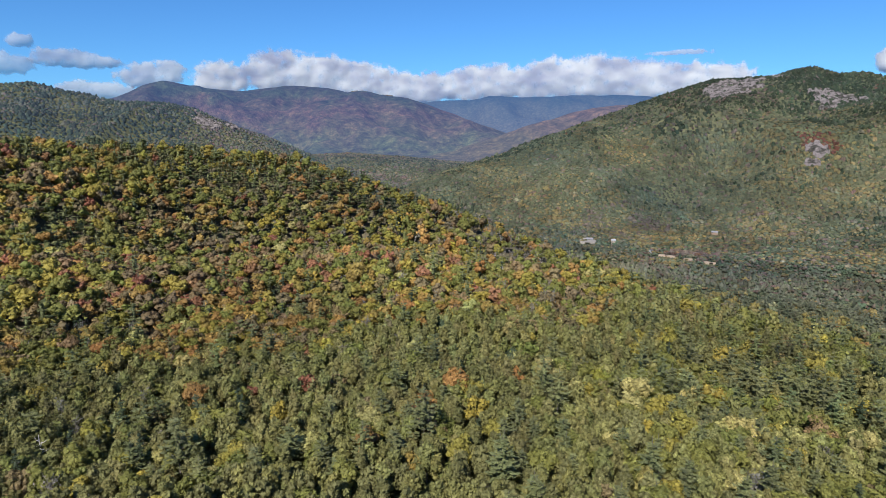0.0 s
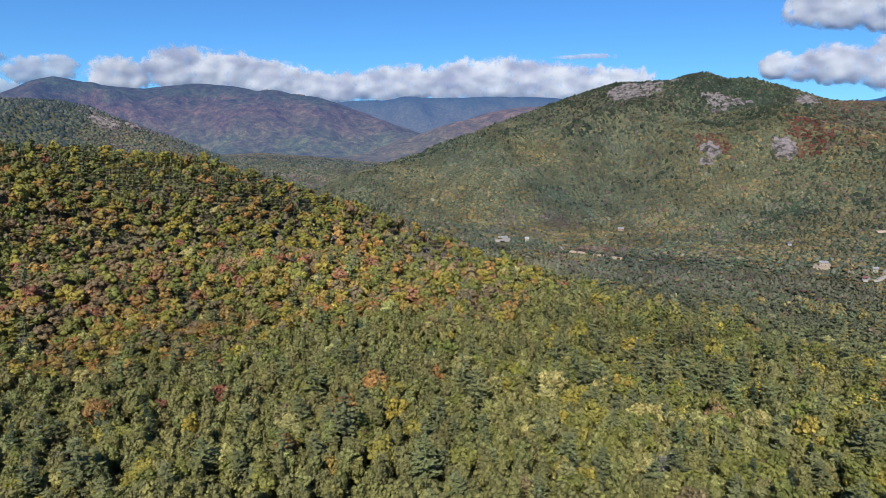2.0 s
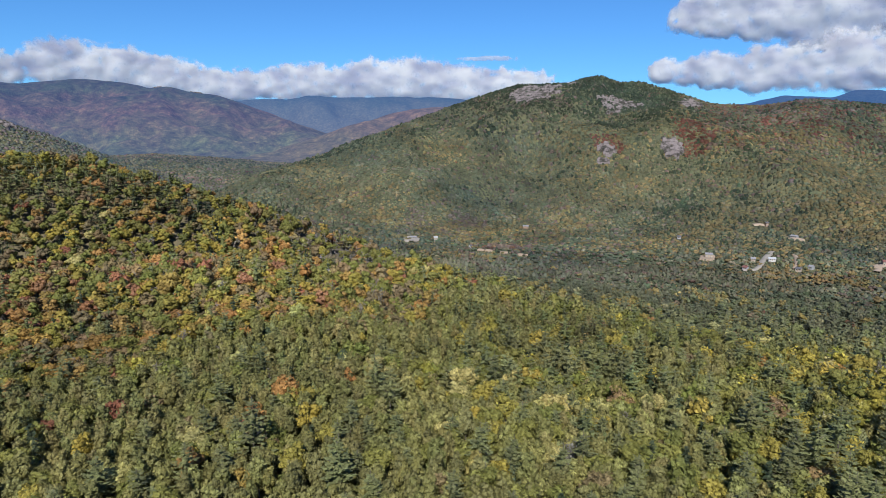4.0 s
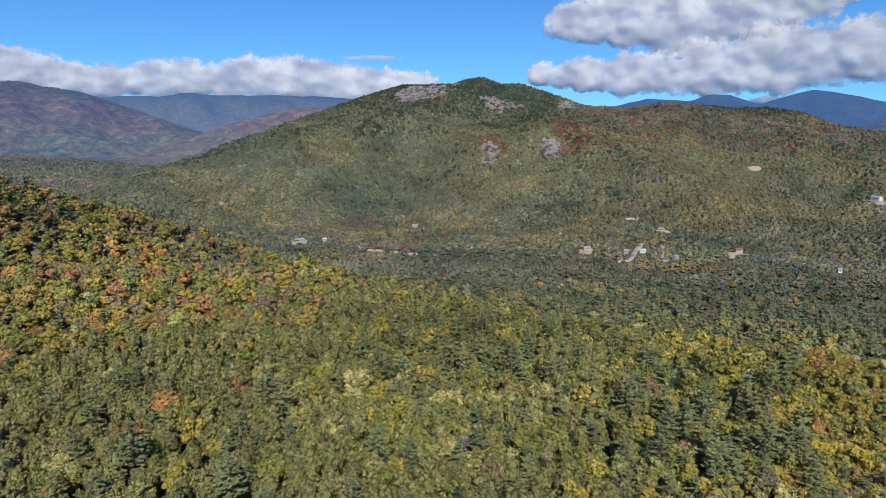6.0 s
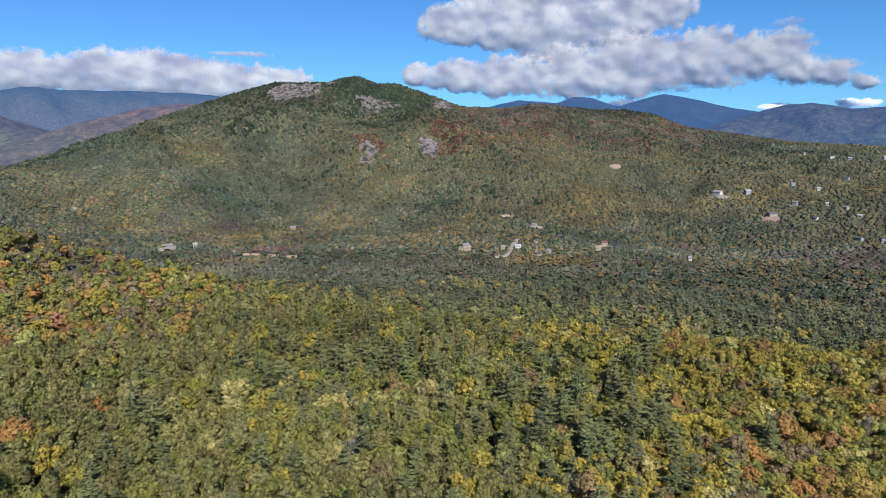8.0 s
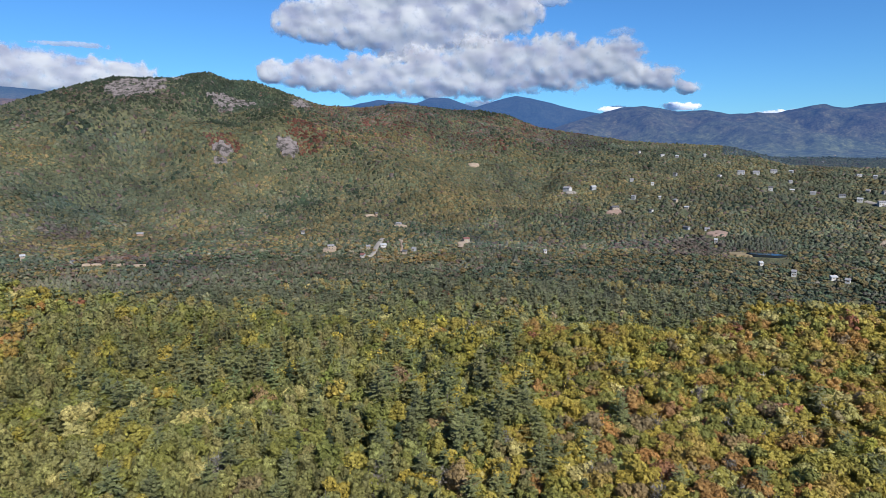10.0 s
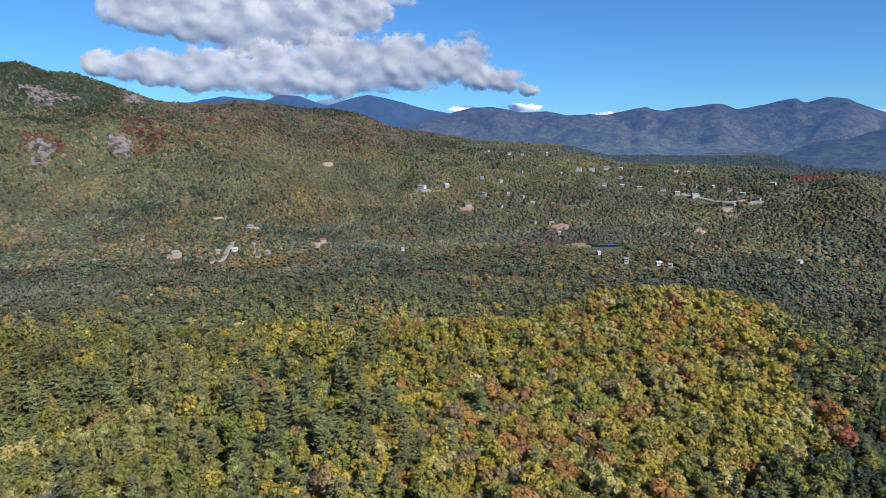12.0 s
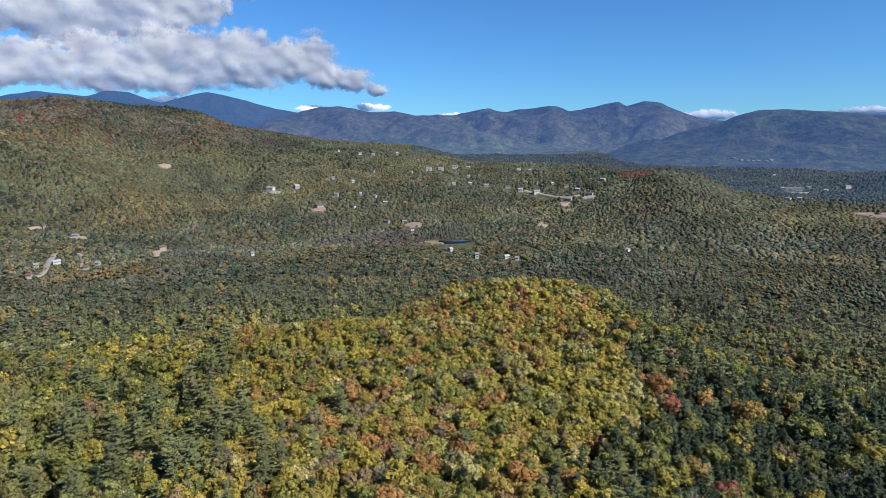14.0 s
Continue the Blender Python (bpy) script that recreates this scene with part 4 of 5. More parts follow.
def tree_limbs(height, radius, limbs):
    """A tapered trunk with a few limbs, as one mesh."""
    bm = bmesh.new()

    def tube(a, b, ra, rb, sides):
        way = (b - a).normalized()
        s = way.orthogonal().normalized()
        u = way.cross(s)
        rings = []
        for p, q in ((a, ra), (b, rb)):
            rings.append([bm.verts.new(p + (s * math.cos(k * 6.2832 / sides) + u * math.sin(k * 6.2832 / sides)) * q) for k in range(sides)])
        for k in range(sides):
            bm.faces.new((rings[0][k], rings[0][(k + 1) % sides], rings[1][(k + 1) % sides], rings[1][k]))

    bend = Vector((dice.uniform(-0.3, 0.3), dice.uniform(-0.3, 0.3), height * 0.55))
    tube(Vector((0, 0, -1.5)), bend, radius, radius * 0.7, 6)
    tube(bend, Vector((0, 0, height)), radius * 0.7, radius * 0.12, 6)
    for i in range(limbs):
        h = height * dice.uniform(0.45, 0.9)
        a = dice.uniform(0, 6.28)
        tube(Vector((bend.x * 0.6, bend.y * 0.6, h)), Vector((math.cos(a) * 2.1, math.sin(a) * 2.1, h + dice.uniform(0.4, 1.6))), radius * 0.3, radius * 0.08, 4)
    me = bpy.data.meshes.new("trunk")
    bm.to_mesh(me)
    bm.free()
    me.materials.append(BARK_MAT)
    return me


TREE_LABEL = ["olive-green pitch pine with a rounded tufted crown", "blue-green white pine with layered branches", "dark green spruce with a pointed crown", "green maple with a full leafy crown",
              "maple turning yellow-green in autumn", "bright yellow birch in autumn leaf", "orange maple in autumn leaf", "red maple in autumn leaf", "russet brown oak in autumn leaf", "bare grey tree with thin branches"]
TREE_CATEGORY = ["pine tree", "pine tree", "spruce tree", "tree", "tree", "tree", "tree", "tree", "tree", "bare tree"]
VIEW = (-40, 116)
HAZE_CAST = (0.56, 0.68, 0.88)  # bluish cast put into the far plain's tree colours for haze


def build_woods():
    x, y = scatter(136, 212, 4.5, VIEW)
    kinds = kinds_at(x, y, land(x, y))
    marks = [(d * math.sin(radians(b)), d * math.cos(radians(b)), k) for k, trees in OUTSTANDING.items() for b, d in trees]
    free = np.min([np.hypot(x - mx, y - my) for mx, my, _ in marks], axis=0) > 2.6
    x, y, kinds = x[free], y[free], kinds[free]
    first = len(x)
    x, y, kinds = np.append(x, [m[0] for m in marks]), np.append(y, [m[1] for m in marks]), np.append(kinds, [m[2] for m in marks])
    # the nearest trees of each kind stand as things of their own
    order = np.argsort(np.hypot(x, y))
    single = np.zeros(len(x), bool)
    for k in range(10):
        single[order[kinds[order] == k][:300]] = True
    single[first:] = True
    models = {}
    for k in range(10):
        models[k] = []
        for i in range(3):
            v, f, t = crown_shape(k, 200 if k in (1, 2, 9) else 330, 0.6 if k in (1, 2) else 0.4 if k == 0 else 0.5)
            crown = mesh_of("crown", v, f, [CROWN[k]], tint=np.repeat(t[:, None], 3, 1), smooth=True)
            models[k].append((tree_limbs(tall_of(k), 0.26, 10 if k == 9 else 5), crown))
    z = land(x, y)
    for i in np.where(single)[0]:
        k = kinds[i]
        trunk, crown = models[k][int(dice.integers(0, 3))]
        tree = new(KINDS[k])
        size = dice.uniform(0.86, 1.14) * ((1.3 if kinds[i] == 1 else 1.1) if i >= first else 1.0)
        tree.matrix_basis = pose(x[i], y[i], z[i], dice.normal(0, 2), dice.normal(0, 2), dice.uniform(0, 360)) @ Matrix.Diagonal((size, size, size * dice.uniform(0.92, 1.1), 1))
        tagged(tree, TREE_LABEL[k], TREE_CATEGORY[k], "trees of the plateau wood")
        for name, me in (("trunk", trunk), ("crown", crown)):
            new(name, me).parent = tree
    close = [[crown_shape(k, 170 if k in (1, 2, 9) else 260, 0.64 if k in (1, 2) else 0.44 if k == 0 else 0.54) for _ in range(5)] for k in range(10)]
    rest = ~single
    wood("plateau_wood", "dense mixed wood of pines and maples on the plateau", (x[rest], y[rest]), kinds[rest], close, True, smooth=True)
    near = [[crown_shape(k, 80 if k in (1, 2, 9) else 84, 0.85 if k in (1, 2) else 0.48 if k == 0 else 0.56) for _ in range(6)] for k in range(10)]
    x, y = scatter(212, 330, 5.0, VIEW)
    wood("plateau_edge_wood", "pines and turning maples towards the plateau's edge", (x, y), kinds_at(x, y, land(x, y)), near, True, smooth=True)
    brow = [[crown_shape(k, 46 if k in (1, 2) else 32, 1.0 if k in (1, 2) else 0.7) for _ in range(6)] for k in range(10)]
    x, y = scatter(330, 450, 5.6, VIEW, 0.12)
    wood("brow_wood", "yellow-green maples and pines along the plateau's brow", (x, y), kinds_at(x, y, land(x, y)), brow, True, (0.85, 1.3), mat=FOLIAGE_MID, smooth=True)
    mid = [[crown_shape(k, 26 if k in (1, 2) else 12, 1.3 if k in (1, 2) else 1.0) for _ in range(8)] for k in range(10)]
    x, y = scatter(450, 720, 5.8, VIEW, 0.12)
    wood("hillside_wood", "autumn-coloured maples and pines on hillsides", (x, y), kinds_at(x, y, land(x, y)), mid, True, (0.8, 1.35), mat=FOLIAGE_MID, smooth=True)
    far = [[far_shape(k, 4) for _ in range(12)] for k in range(10)]
    lobed = []
    for k in range(10):
        lobed.append([])
        for _ in range(10):
            if k in (1, 2):
                lobed[k].append(far_shape(k, 5))
                continue
            lumps = []
            for j in range(3):
                a, q = j * 2.1 + dice.uniform(-0.5, 0.5), dice.uniform(1.7, 2.6)
                lumps.append(ball((math.cos(a) * 1.7, math.sin(a) * 1.7, dice.uniform(0.9, 1.9)), (q, q, q * 0.66), 1, 5, 0.25))
            lobed[k].append(joined(lumps))
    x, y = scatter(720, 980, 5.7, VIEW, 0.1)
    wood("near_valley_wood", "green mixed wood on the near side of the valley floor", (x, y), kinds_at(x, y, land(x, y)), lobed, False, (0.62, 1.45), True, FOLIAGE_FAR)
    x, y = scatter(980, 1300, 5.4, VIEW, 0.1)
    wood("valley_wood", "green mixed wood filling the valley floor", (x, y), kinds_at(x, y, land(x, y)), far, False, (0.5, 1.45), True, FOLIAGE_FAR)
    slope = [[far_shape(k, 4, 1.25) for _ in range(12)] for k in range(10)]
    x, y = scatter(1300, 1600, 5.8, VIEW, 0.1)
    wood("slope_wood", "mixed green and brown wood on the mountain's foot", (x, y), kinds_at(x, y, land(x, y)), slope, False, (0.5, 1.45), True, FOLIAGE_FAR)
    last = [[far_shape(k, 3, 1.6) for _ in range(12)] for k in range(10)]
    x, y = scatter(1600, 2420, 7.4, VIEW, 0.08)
    r, b = np.hypot(x, y), np.degrees(np.arctan2(x, y))
    beyond = (b > 74) & (r > crest(b, RIDGES["house_shelf"][0])[0] + 30)
    head = (b < 9) & (r > 1700)
    for name, label, on, mat, haze_cast in (("mountain_wood", "mixed green and brown wood covering the mountain", ~beyond & ~head, FOLIAGE_FAR, (1, 1, 1)),
                                       ("plain_edge_wood", "dark wood behind the house shelf with painted blue haze", beyond, FOLIAGE_HAZE_BLUE, HAZE_CAST),
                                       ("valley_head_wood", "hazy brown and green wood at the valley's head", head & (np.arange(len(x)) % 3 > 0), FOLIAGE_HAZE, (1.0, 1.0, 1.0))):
        wood(name, label, (x[on], y[on]), kinds_at(x[on], y[on], land(x[on], y[on])), last, False, (0.65, 1.65), True, mat, haze_cast=haze_cast)
    x, y = scatter(2420, 3250, 11.0, VIEW, 0.08)
    b = np.degrees(np.arctan2(x, y))
    for name, label, on, mat, haze_cast in (("plain_wood", "dark wood on the far plain with painted blue haze", b >= 9, FOLIAGE_HAZE_BLUE, HAZE_CAST), ("knob_wood", "hazy brown wood on low knobs up the valley", b < 9, FOLIAGE_HAZE, (1.0, 0.95, 1.0))):
        wood(name, label, (x[on], y[on]), kinds_at(x[on], y[on], land(x[on], y[on])), last, False, (0.7, 1.5), True, mat, haze_cast=haze_cast)
    # low shrubs and young growth in the openings
    x, y = scatter(800, 1720, 4.0, VIEW, 0.0, True)
    wood("shrubs", "low green and russet shrubs in the clearings", (x, y), np.where(dice.uniform(0, 1, len(x)) < 0.3, 8, 3 + dice.integers(0, 2, len(x))), last, False, (0.18, 0.4), True, FOLIAGE_FAR)
    x, y = scatter(136, 330, 4.0, VIEW)
    wood("understorey", "young trees and shrubs under the plateau's pines", (x, y), kinds_at(x, y, land(x, y)), far, False, (1.7, 2.2), True)
    x, y = scatter(25, 136, 6.5, VIEW)
    wood("wood_below", "pine wood on the plateau", (x, y), kinds_at(x, y, land(x, y)), far, False, (1.3, 1.8), True, FOLIAGE_MID)
    x, y = scatter(25, 700, 15, (116, 320))
    wood("wood_behind", "mixed wood on the back of the plateau", (x, y), kinds_at(x, y, land(x, y)), far, False, (1.6, 2.3), mat=FOLIAGE_FAR)


# ---- clouds: billowing relief high over the ranges ----
def cloud_material(name, low, high):
    """Thick droplets: noise paints lavender-grey shade and white lit parts into the base colour."""
    m, t, p = material(name)
    t.links.new(ramp(t, noise_of(t, (200, 200, 110), 4.0, 0.5), (0.34, (low * 0.98, low * 0.98, low * 1.22)), (0.62, (high, high, high * 1.01))), p.inputs["Base Color"])
    p.inputs["Roughness"].default_value, p.inputs["Specular IOR Level"].default_value = 1.0, 0.0
    a = t.nodes.new("ShaderNodeAttribute")
    a.attribute_name = "tint"
    one = t.nodes.new("ShaderNodeSeparateColor")
    t.links.new(a.outputs["Color"], one.inputs["Color"])
    wisp = node(t, "ShaderNodeMath")
    wisp.operation = "MULTIPLY_ADD"
    t.links.new(noise_of(t, 55, 7.0, 0.62), wisp.inputs[0])
    wisp.inputs[1].default_value = 1.5
    wisp.inputs[2].default_value = -0.82
    add = node(t, "ShaderNodeMath")
    t.links.new(one.outputs["Red"], add.inputs[0])
    t.links.new(wisp.outputs[0], add.inputs[1])
    soft = t.nodes.new("ShaderNodeMapRange")
    soft.interpolation_type = "SMOOTHSTEP"
    soft.inputs["From Min"].default_value, soft.inputs["From Max"].default_value = 0.05, 0.95
    t.links.new(add.outputs[0], soft.inputs["Value"])
    full = node(t, "ShaderNodeMath")
    full.operation = "MULTIPLY"
    t.links.new(soft.outputs["Result"], full.inputs[0])
    t.links.new(one.outputs["Green"], full.inputs[1])
    # droplets pass the light on from all sides
    glow = t.nodes.new("ShaderNodeBsdfTranslucent")
    glow.inputs["Color"].default_value = (0.42, 0.42, 0.45, 1)
    body = t.nodes.new("ShaderNodeAddShader")
    t.links.new(p.outputs["BSDF"], body.inputs[0])
    t.links.new(glow.outputs["BSDF"], body.inputs[1])
    hole = t.nodes.new("ShaderNodeBsdfTransparent")
    cut = t.nodes.new("ShaderNodeMixShader")
    t.links.new(full.outputs[0], cut.inputs["Fac"])
    t.links.new(hole.outputs["BSDF"], cut.inputs[1])
    t.links.new(body.outputs["Shader"], cut.inputs[2])
    t.links.new(cut.outputs["Shader"], t.nodes["Material Output"].inputs["Surface"])
    return m


CLOUD = cloud_material("cloud", 0.15, 0.265)
# same cloud with a raised base colour, making up for weak side light
BRIGHTENED_CLOUD = cloud_material("brightened_cloud", 0.5, 0.68)


def build_cloud(label, lumps, puff, seed, thick=1.0, step=0.11, distance=4880, stuff=CLOUD):
    """lumps: bearing, height angle, half width, half height, in degrees. Rounded puffs swell from each; their bases lie nearly flat."""
    toss = np.random.default_rng(seed)
    b0, b1 = min(c[0] - c[2] for c in lumps) - 1.2, max(c[0] + c[2] for c in lumps) + 1.2
    e0, e1 = min(c[1] - c[3] for c in lumps) - 0.8, max(c[1] + c[3] for c in lumps) + 1.2
    e, b = np.meshgrid(np.arange(e0, e1, step), np.arange(b0, b1, step), indexing="ij")
    wb = b + 0.22 * puff * rough(b, e, 0.9 * puff, 4, seed)
    we = e + 0.18 * puff * rough(b + 40, e, 0.9 * puff, 4, seed + 9)
    depth, body = np.zeros(b.shape), np.zeros(b.shape)
    for cb, ce, hw, hh in lumps:
        off = ((wb - cb) / (hw * 1.15)) ** 2 + ((we - ce) / np.where(we > ce, hh * 1.1, hh * 0.95)) ** 2 * np.where(we > ce, 1, np.abs((we - ce) / hh))
        body += np.exp(6 * np.clip(1 - off, -2, 1))
        for i in range(int(10 + 16 * hw / max(hh, 0.3))):
            rho, a = math.sqrt(toss.uniform(0, 1)), toss.uniform(0, 6.2832)
            pb, pe = cb + 1.05 * hw * rho * math.cos(a), ce + hh * rho * math.sin(a) * (1.0 if math.sin(a) > 0 else 0.7)
            q = hh * toss.uniform(0.22, 0.55) * (1.1 - 0.4 * rho)
            away = ((wb - pb) / (q * 1.2)) ** 2 + ((we - pe) / (q * 0.85)) ** 2
            depth = np.maximum(depth, q * np.exp(-1.1 * away) * toss.uniform(0.7, 1.1))
            body += 1.2 * np.exp(2.2 * np.clip(1 - away, -4, 1) - 1.2) * (away < 3)
    form = np.log(body + 1e-6) / 6
    billow = sum(0.55**k * (1 - 2.6 * np.abs(grain(b, e * 1.2, puff * 0.7 / 2**k, seed + 20 + k))) for k in range(4))
    swell = 0.75 * np.sqrt(np.clip(form + 0.1, 0, 1.2)) * puff + 0.75 * depth + 0.035 * puff * billow
    for _ in range(7):
        swell = (swell + np.roll(swell, 1, 0) + np.roll(swell, -1, 0) + np.roll(swell, 1, 1) + np.roll(swell, -1, 1)) / 5
    r = distance - np.clip(0.6 * distance * math.radians(1) * swell, 0, 200)
    form = form + 0.12 * billow
    a = np.radians(b)
    x, y, z = r * np.sin(a), r * np.cos(a), EYE + r * np.tan(np.radians(e))
    cover = ease((form + 0.14) / 0.85)
    faces = grid_faces(*b.shape)[:, ::-1]
    faces = faces[cover.ravel()[faces].max(1) > 0.02]
    tint = np.stack([cover, np.full(cover.shape, thick), 0 * cover], -1).reshape(-1, 3)
    verts = np.stack([x, y, z], -1).reshape(-1, 3)
    used, index = np.unique(faces, return_inverse=True)
    me = mesh_of("cloud", verts[used], index.reshape(faces.shape), [stuff], tint=tint[used], smooth=True)
    tagged(new("backdrop_cloud", me), label, "cloud", kind="structure")


build_cloud("long white cloud bank with a grey base over the mountain range", [(-19.0, 5.5, 2.4, 1.4), (-14.4, 6.2, 2.6, 1.9), (-11.0, 6.0, 3.6, 1.9), (-7.5, 5.6, 3.6, 1.7), (-2.3, 5.1, 4.2, 1.4), (3.7, 5.5, 3.8, 1.6), (7.2, 5.6, 3.4, 1.6), (10.7, 5.9, 3.8, 1.8), (14.0, 5.9, 4.0, 1.9), (17.4, 5.6, 4.0, 1.8), (21.6, 5.4, 4.4, 1.5), (26.5, 4.9, 3.4, 0.8)], 1.1, 3, distance=4890)
build_cloud("small grey-white cloud over a distant hill", [(-24.7, 5.5, 2.4, 1.0), (-23.1, 6.2, 1.2, 0.7)], 0.8, 5, 0.85)
build_cloud("thin grey cloud patch in the blue sky", [(-30.0, 6.5, 3.0, 0.75), (-28.0, 6.4, 1.6, 0.45)], 0.7, 6, 0.75)
build_cloud("thin grey cloud patch in the blue sky", [(-34.5, 5.9, 2.0, 0.8), (-33.2, 7.6, 0.8, 0.6)], 0.7, 8, 0.6)
build_cloud("low white cloud behind a hill crest", [(-28.6, 4.3, 3.0, 0.7)], 0.6, 9, 0.8)
build_cloud("thin white wisp of cloud above the bank", [(20.0, 7.75, 2.6, 0.22)], 0.35, 10, 0.7)
build_cloud("large white and grey cumulus cloud with a dark flat base", [(38.6, 10.6, 3.2, 2.0), (42.5, 11.0, 4.4, 2.7), (47.0, 10.4, 4.8, 3.4), (52.0, 10.8, 4.6, 2.8), (56.0, 11.3, 2.8, 2.0), (46.0, 13.6, 6.5, 2.2)], 1.6, 12, distance=4910)
build_cloud("broad grey-white cumulus cloud below a larger one", [(35.2, 6.4, 1.4, 1.0), (38.7, 6.2, 2.8, 1.6), (43.3, 6.1, 3.8, 1.9), (48.8, 6.3, 4.2, 2.3), (54.2, 6.8, 4.4, 2.8), (59.5, 7.0, 4.2, 2.6), (64.4, 7.2, 3.4, 1.9), (67.6, 5.7, 2.8, 1.2), (70.9, 4.9, 1.1, 0.5)], 1.25, 14, distance=4800)
build_cloud("thin grey wisp of cloud in the blue sky", [(58.5, 12.2, 2.4, 0.5)], 0.6, 16, 0.6)
build_cloud("thin grey wisp of cloud in the blue sky", [(65.4, 9.5, 1.2, 0.4)], 0.5, 17, 0.35)
build_cloud("low white cloud on the horizon", [(53.5, 3.7, 1.6, 0.35), (46.5, 3.6, 1.2, 0.3)], 0.4, 18, stuff=BRIGHTENED_CLOUD)
build_cloud("low white cloud on the horizon", [(65.2, 3.2, 1.3, 0.3), (70.5, 3.3, 1.6, 0.34), (78, 2.6, 1.8, 0.26)], 0.4, 19, stuff=BRIGHTENED_CLOUD)
build_cloud("low white cloud on the horizon", [(99.4, 2.3, 2.2, 0.5)], 0.45, 20, stuff=BRIGHTENED_CLOUD)
build_cloud("low white cloud on the horizon", [(110.6, 2.3, 2.4, 0.45)], 0.45, 22, stuff=BRIGHTENED_CLOUD)

# ---- rock ledges, lots, pond, houses ----
def granite():
    """Bare weathered granite: pale slabs, dark lichen streaks and ledges with heath."""
    m, t, p = material("granite")
    c = mixed(t, noise_of(t, 3.0, 6.0), (0.085, 0.072, 0.072), (0.180, 0.153, 0.152))
    streak = ramp(t, noise_of(t, (16, 16, 9), 6.0, 0.65), (0.42, (0.16, 0.17, 0.13)), (0.54, (1.0, 1.0, 1.0)))
    t.links.new(mixed(t, 1.0, c, streak, "MULTIPLY"), p.inputs["Base Color"])
    p.inputs["Roughness"].default_value = 0.9
    bumped(t, p, noise_of(t, 6.0, 7.0), 0.9, 3.0)
    return m


ROCK = granite()
SURFACES = {"gravel": plain("gravel", (0.15, 0.135, 0.12), (0.24, 0.22, 0.195), 2.0, 0.95, 0.3, 0.1), "sand": plain("sandy_soil", (0.19, 0.145, 0.105), (0.28, 0.22, 0.165), 2.5, 0.95, 0.3, 0.1),
            "clay": plain("red_soil", (0.15, 0.10, 0.08), (0.23, 0.165, 0.135), 2.5, 0.95, 0.3, 0.1), "straw": plain("dry_grass", (0.12, 0.092, 0.05), (0.20, 0.155, 0.085), 1.5, 0.95, 0.5, 0.2)}


def draped(bearing, distance, wide, deep, lean, cells, lift, bumps, ragged, seed, ground=land):
    """A patch that lies on the land, with a ragged outline and its rim let into the ground."""
    v, u = np.meshgrid(np.linspace(-1.25, 1.25, cells), np.linspace(-1.25, 1.25, cells), indexing="ij")
    a = radians(bearing)
    across, along = u * wide + lean * v * wide, v * deep
    x = math.sin(a) * (distance + along) + math.cos(a) * across
    y = math.cos(a) * (distance + along) - math.sin(a) * across
    keep = u**2 + v**2 + ragged * rough(x, y, wide * 0.55, 4, seed) < 1
    z = ground(x, y) + np.where(keep, lift + bumps * np.abs(rough(x, y, 14, 4, seed + 3)), -3.0)
    faces = grid_faces(cells, cells)[:, ::-1]
    faces = faces[keep.ravel()[faces].any(1)]
    used, index = np.unique(faces, return_inverse=True)
    return np.stack([x, y, z], -1).reshape(-1, 3)[used], index.reshape(faces.shape)


def build_ledges():
    for i, (label, b, d, w, h, lean) in enumerate(LEDGES):
        v, f = draped(b, d, w, h, lean, 44 if w > 25 else 24, 2.0, 6.0, 0.7, 60 + i)
        tagged(new("rock_ledge", mesh_of("rock_ledge", v, f, [ROCK], smooth=False)), label, "rock", kind="structure")
    for b, d, w, h in ((-7.75, 4040, 26, 60), (-5.0, 3975, 34, 50)):
        v, f = draped(b, d, w, h, 0.2, 24, 1.5, 4.0, 0.8, int(w), range_land("main_range"))
        tagged(new("rock_ledge", mesh_of("rock_ledge", v, f, [ROCK], smooth=False)), "pale bare rock on a far mountain top", "rock", kind="structure")


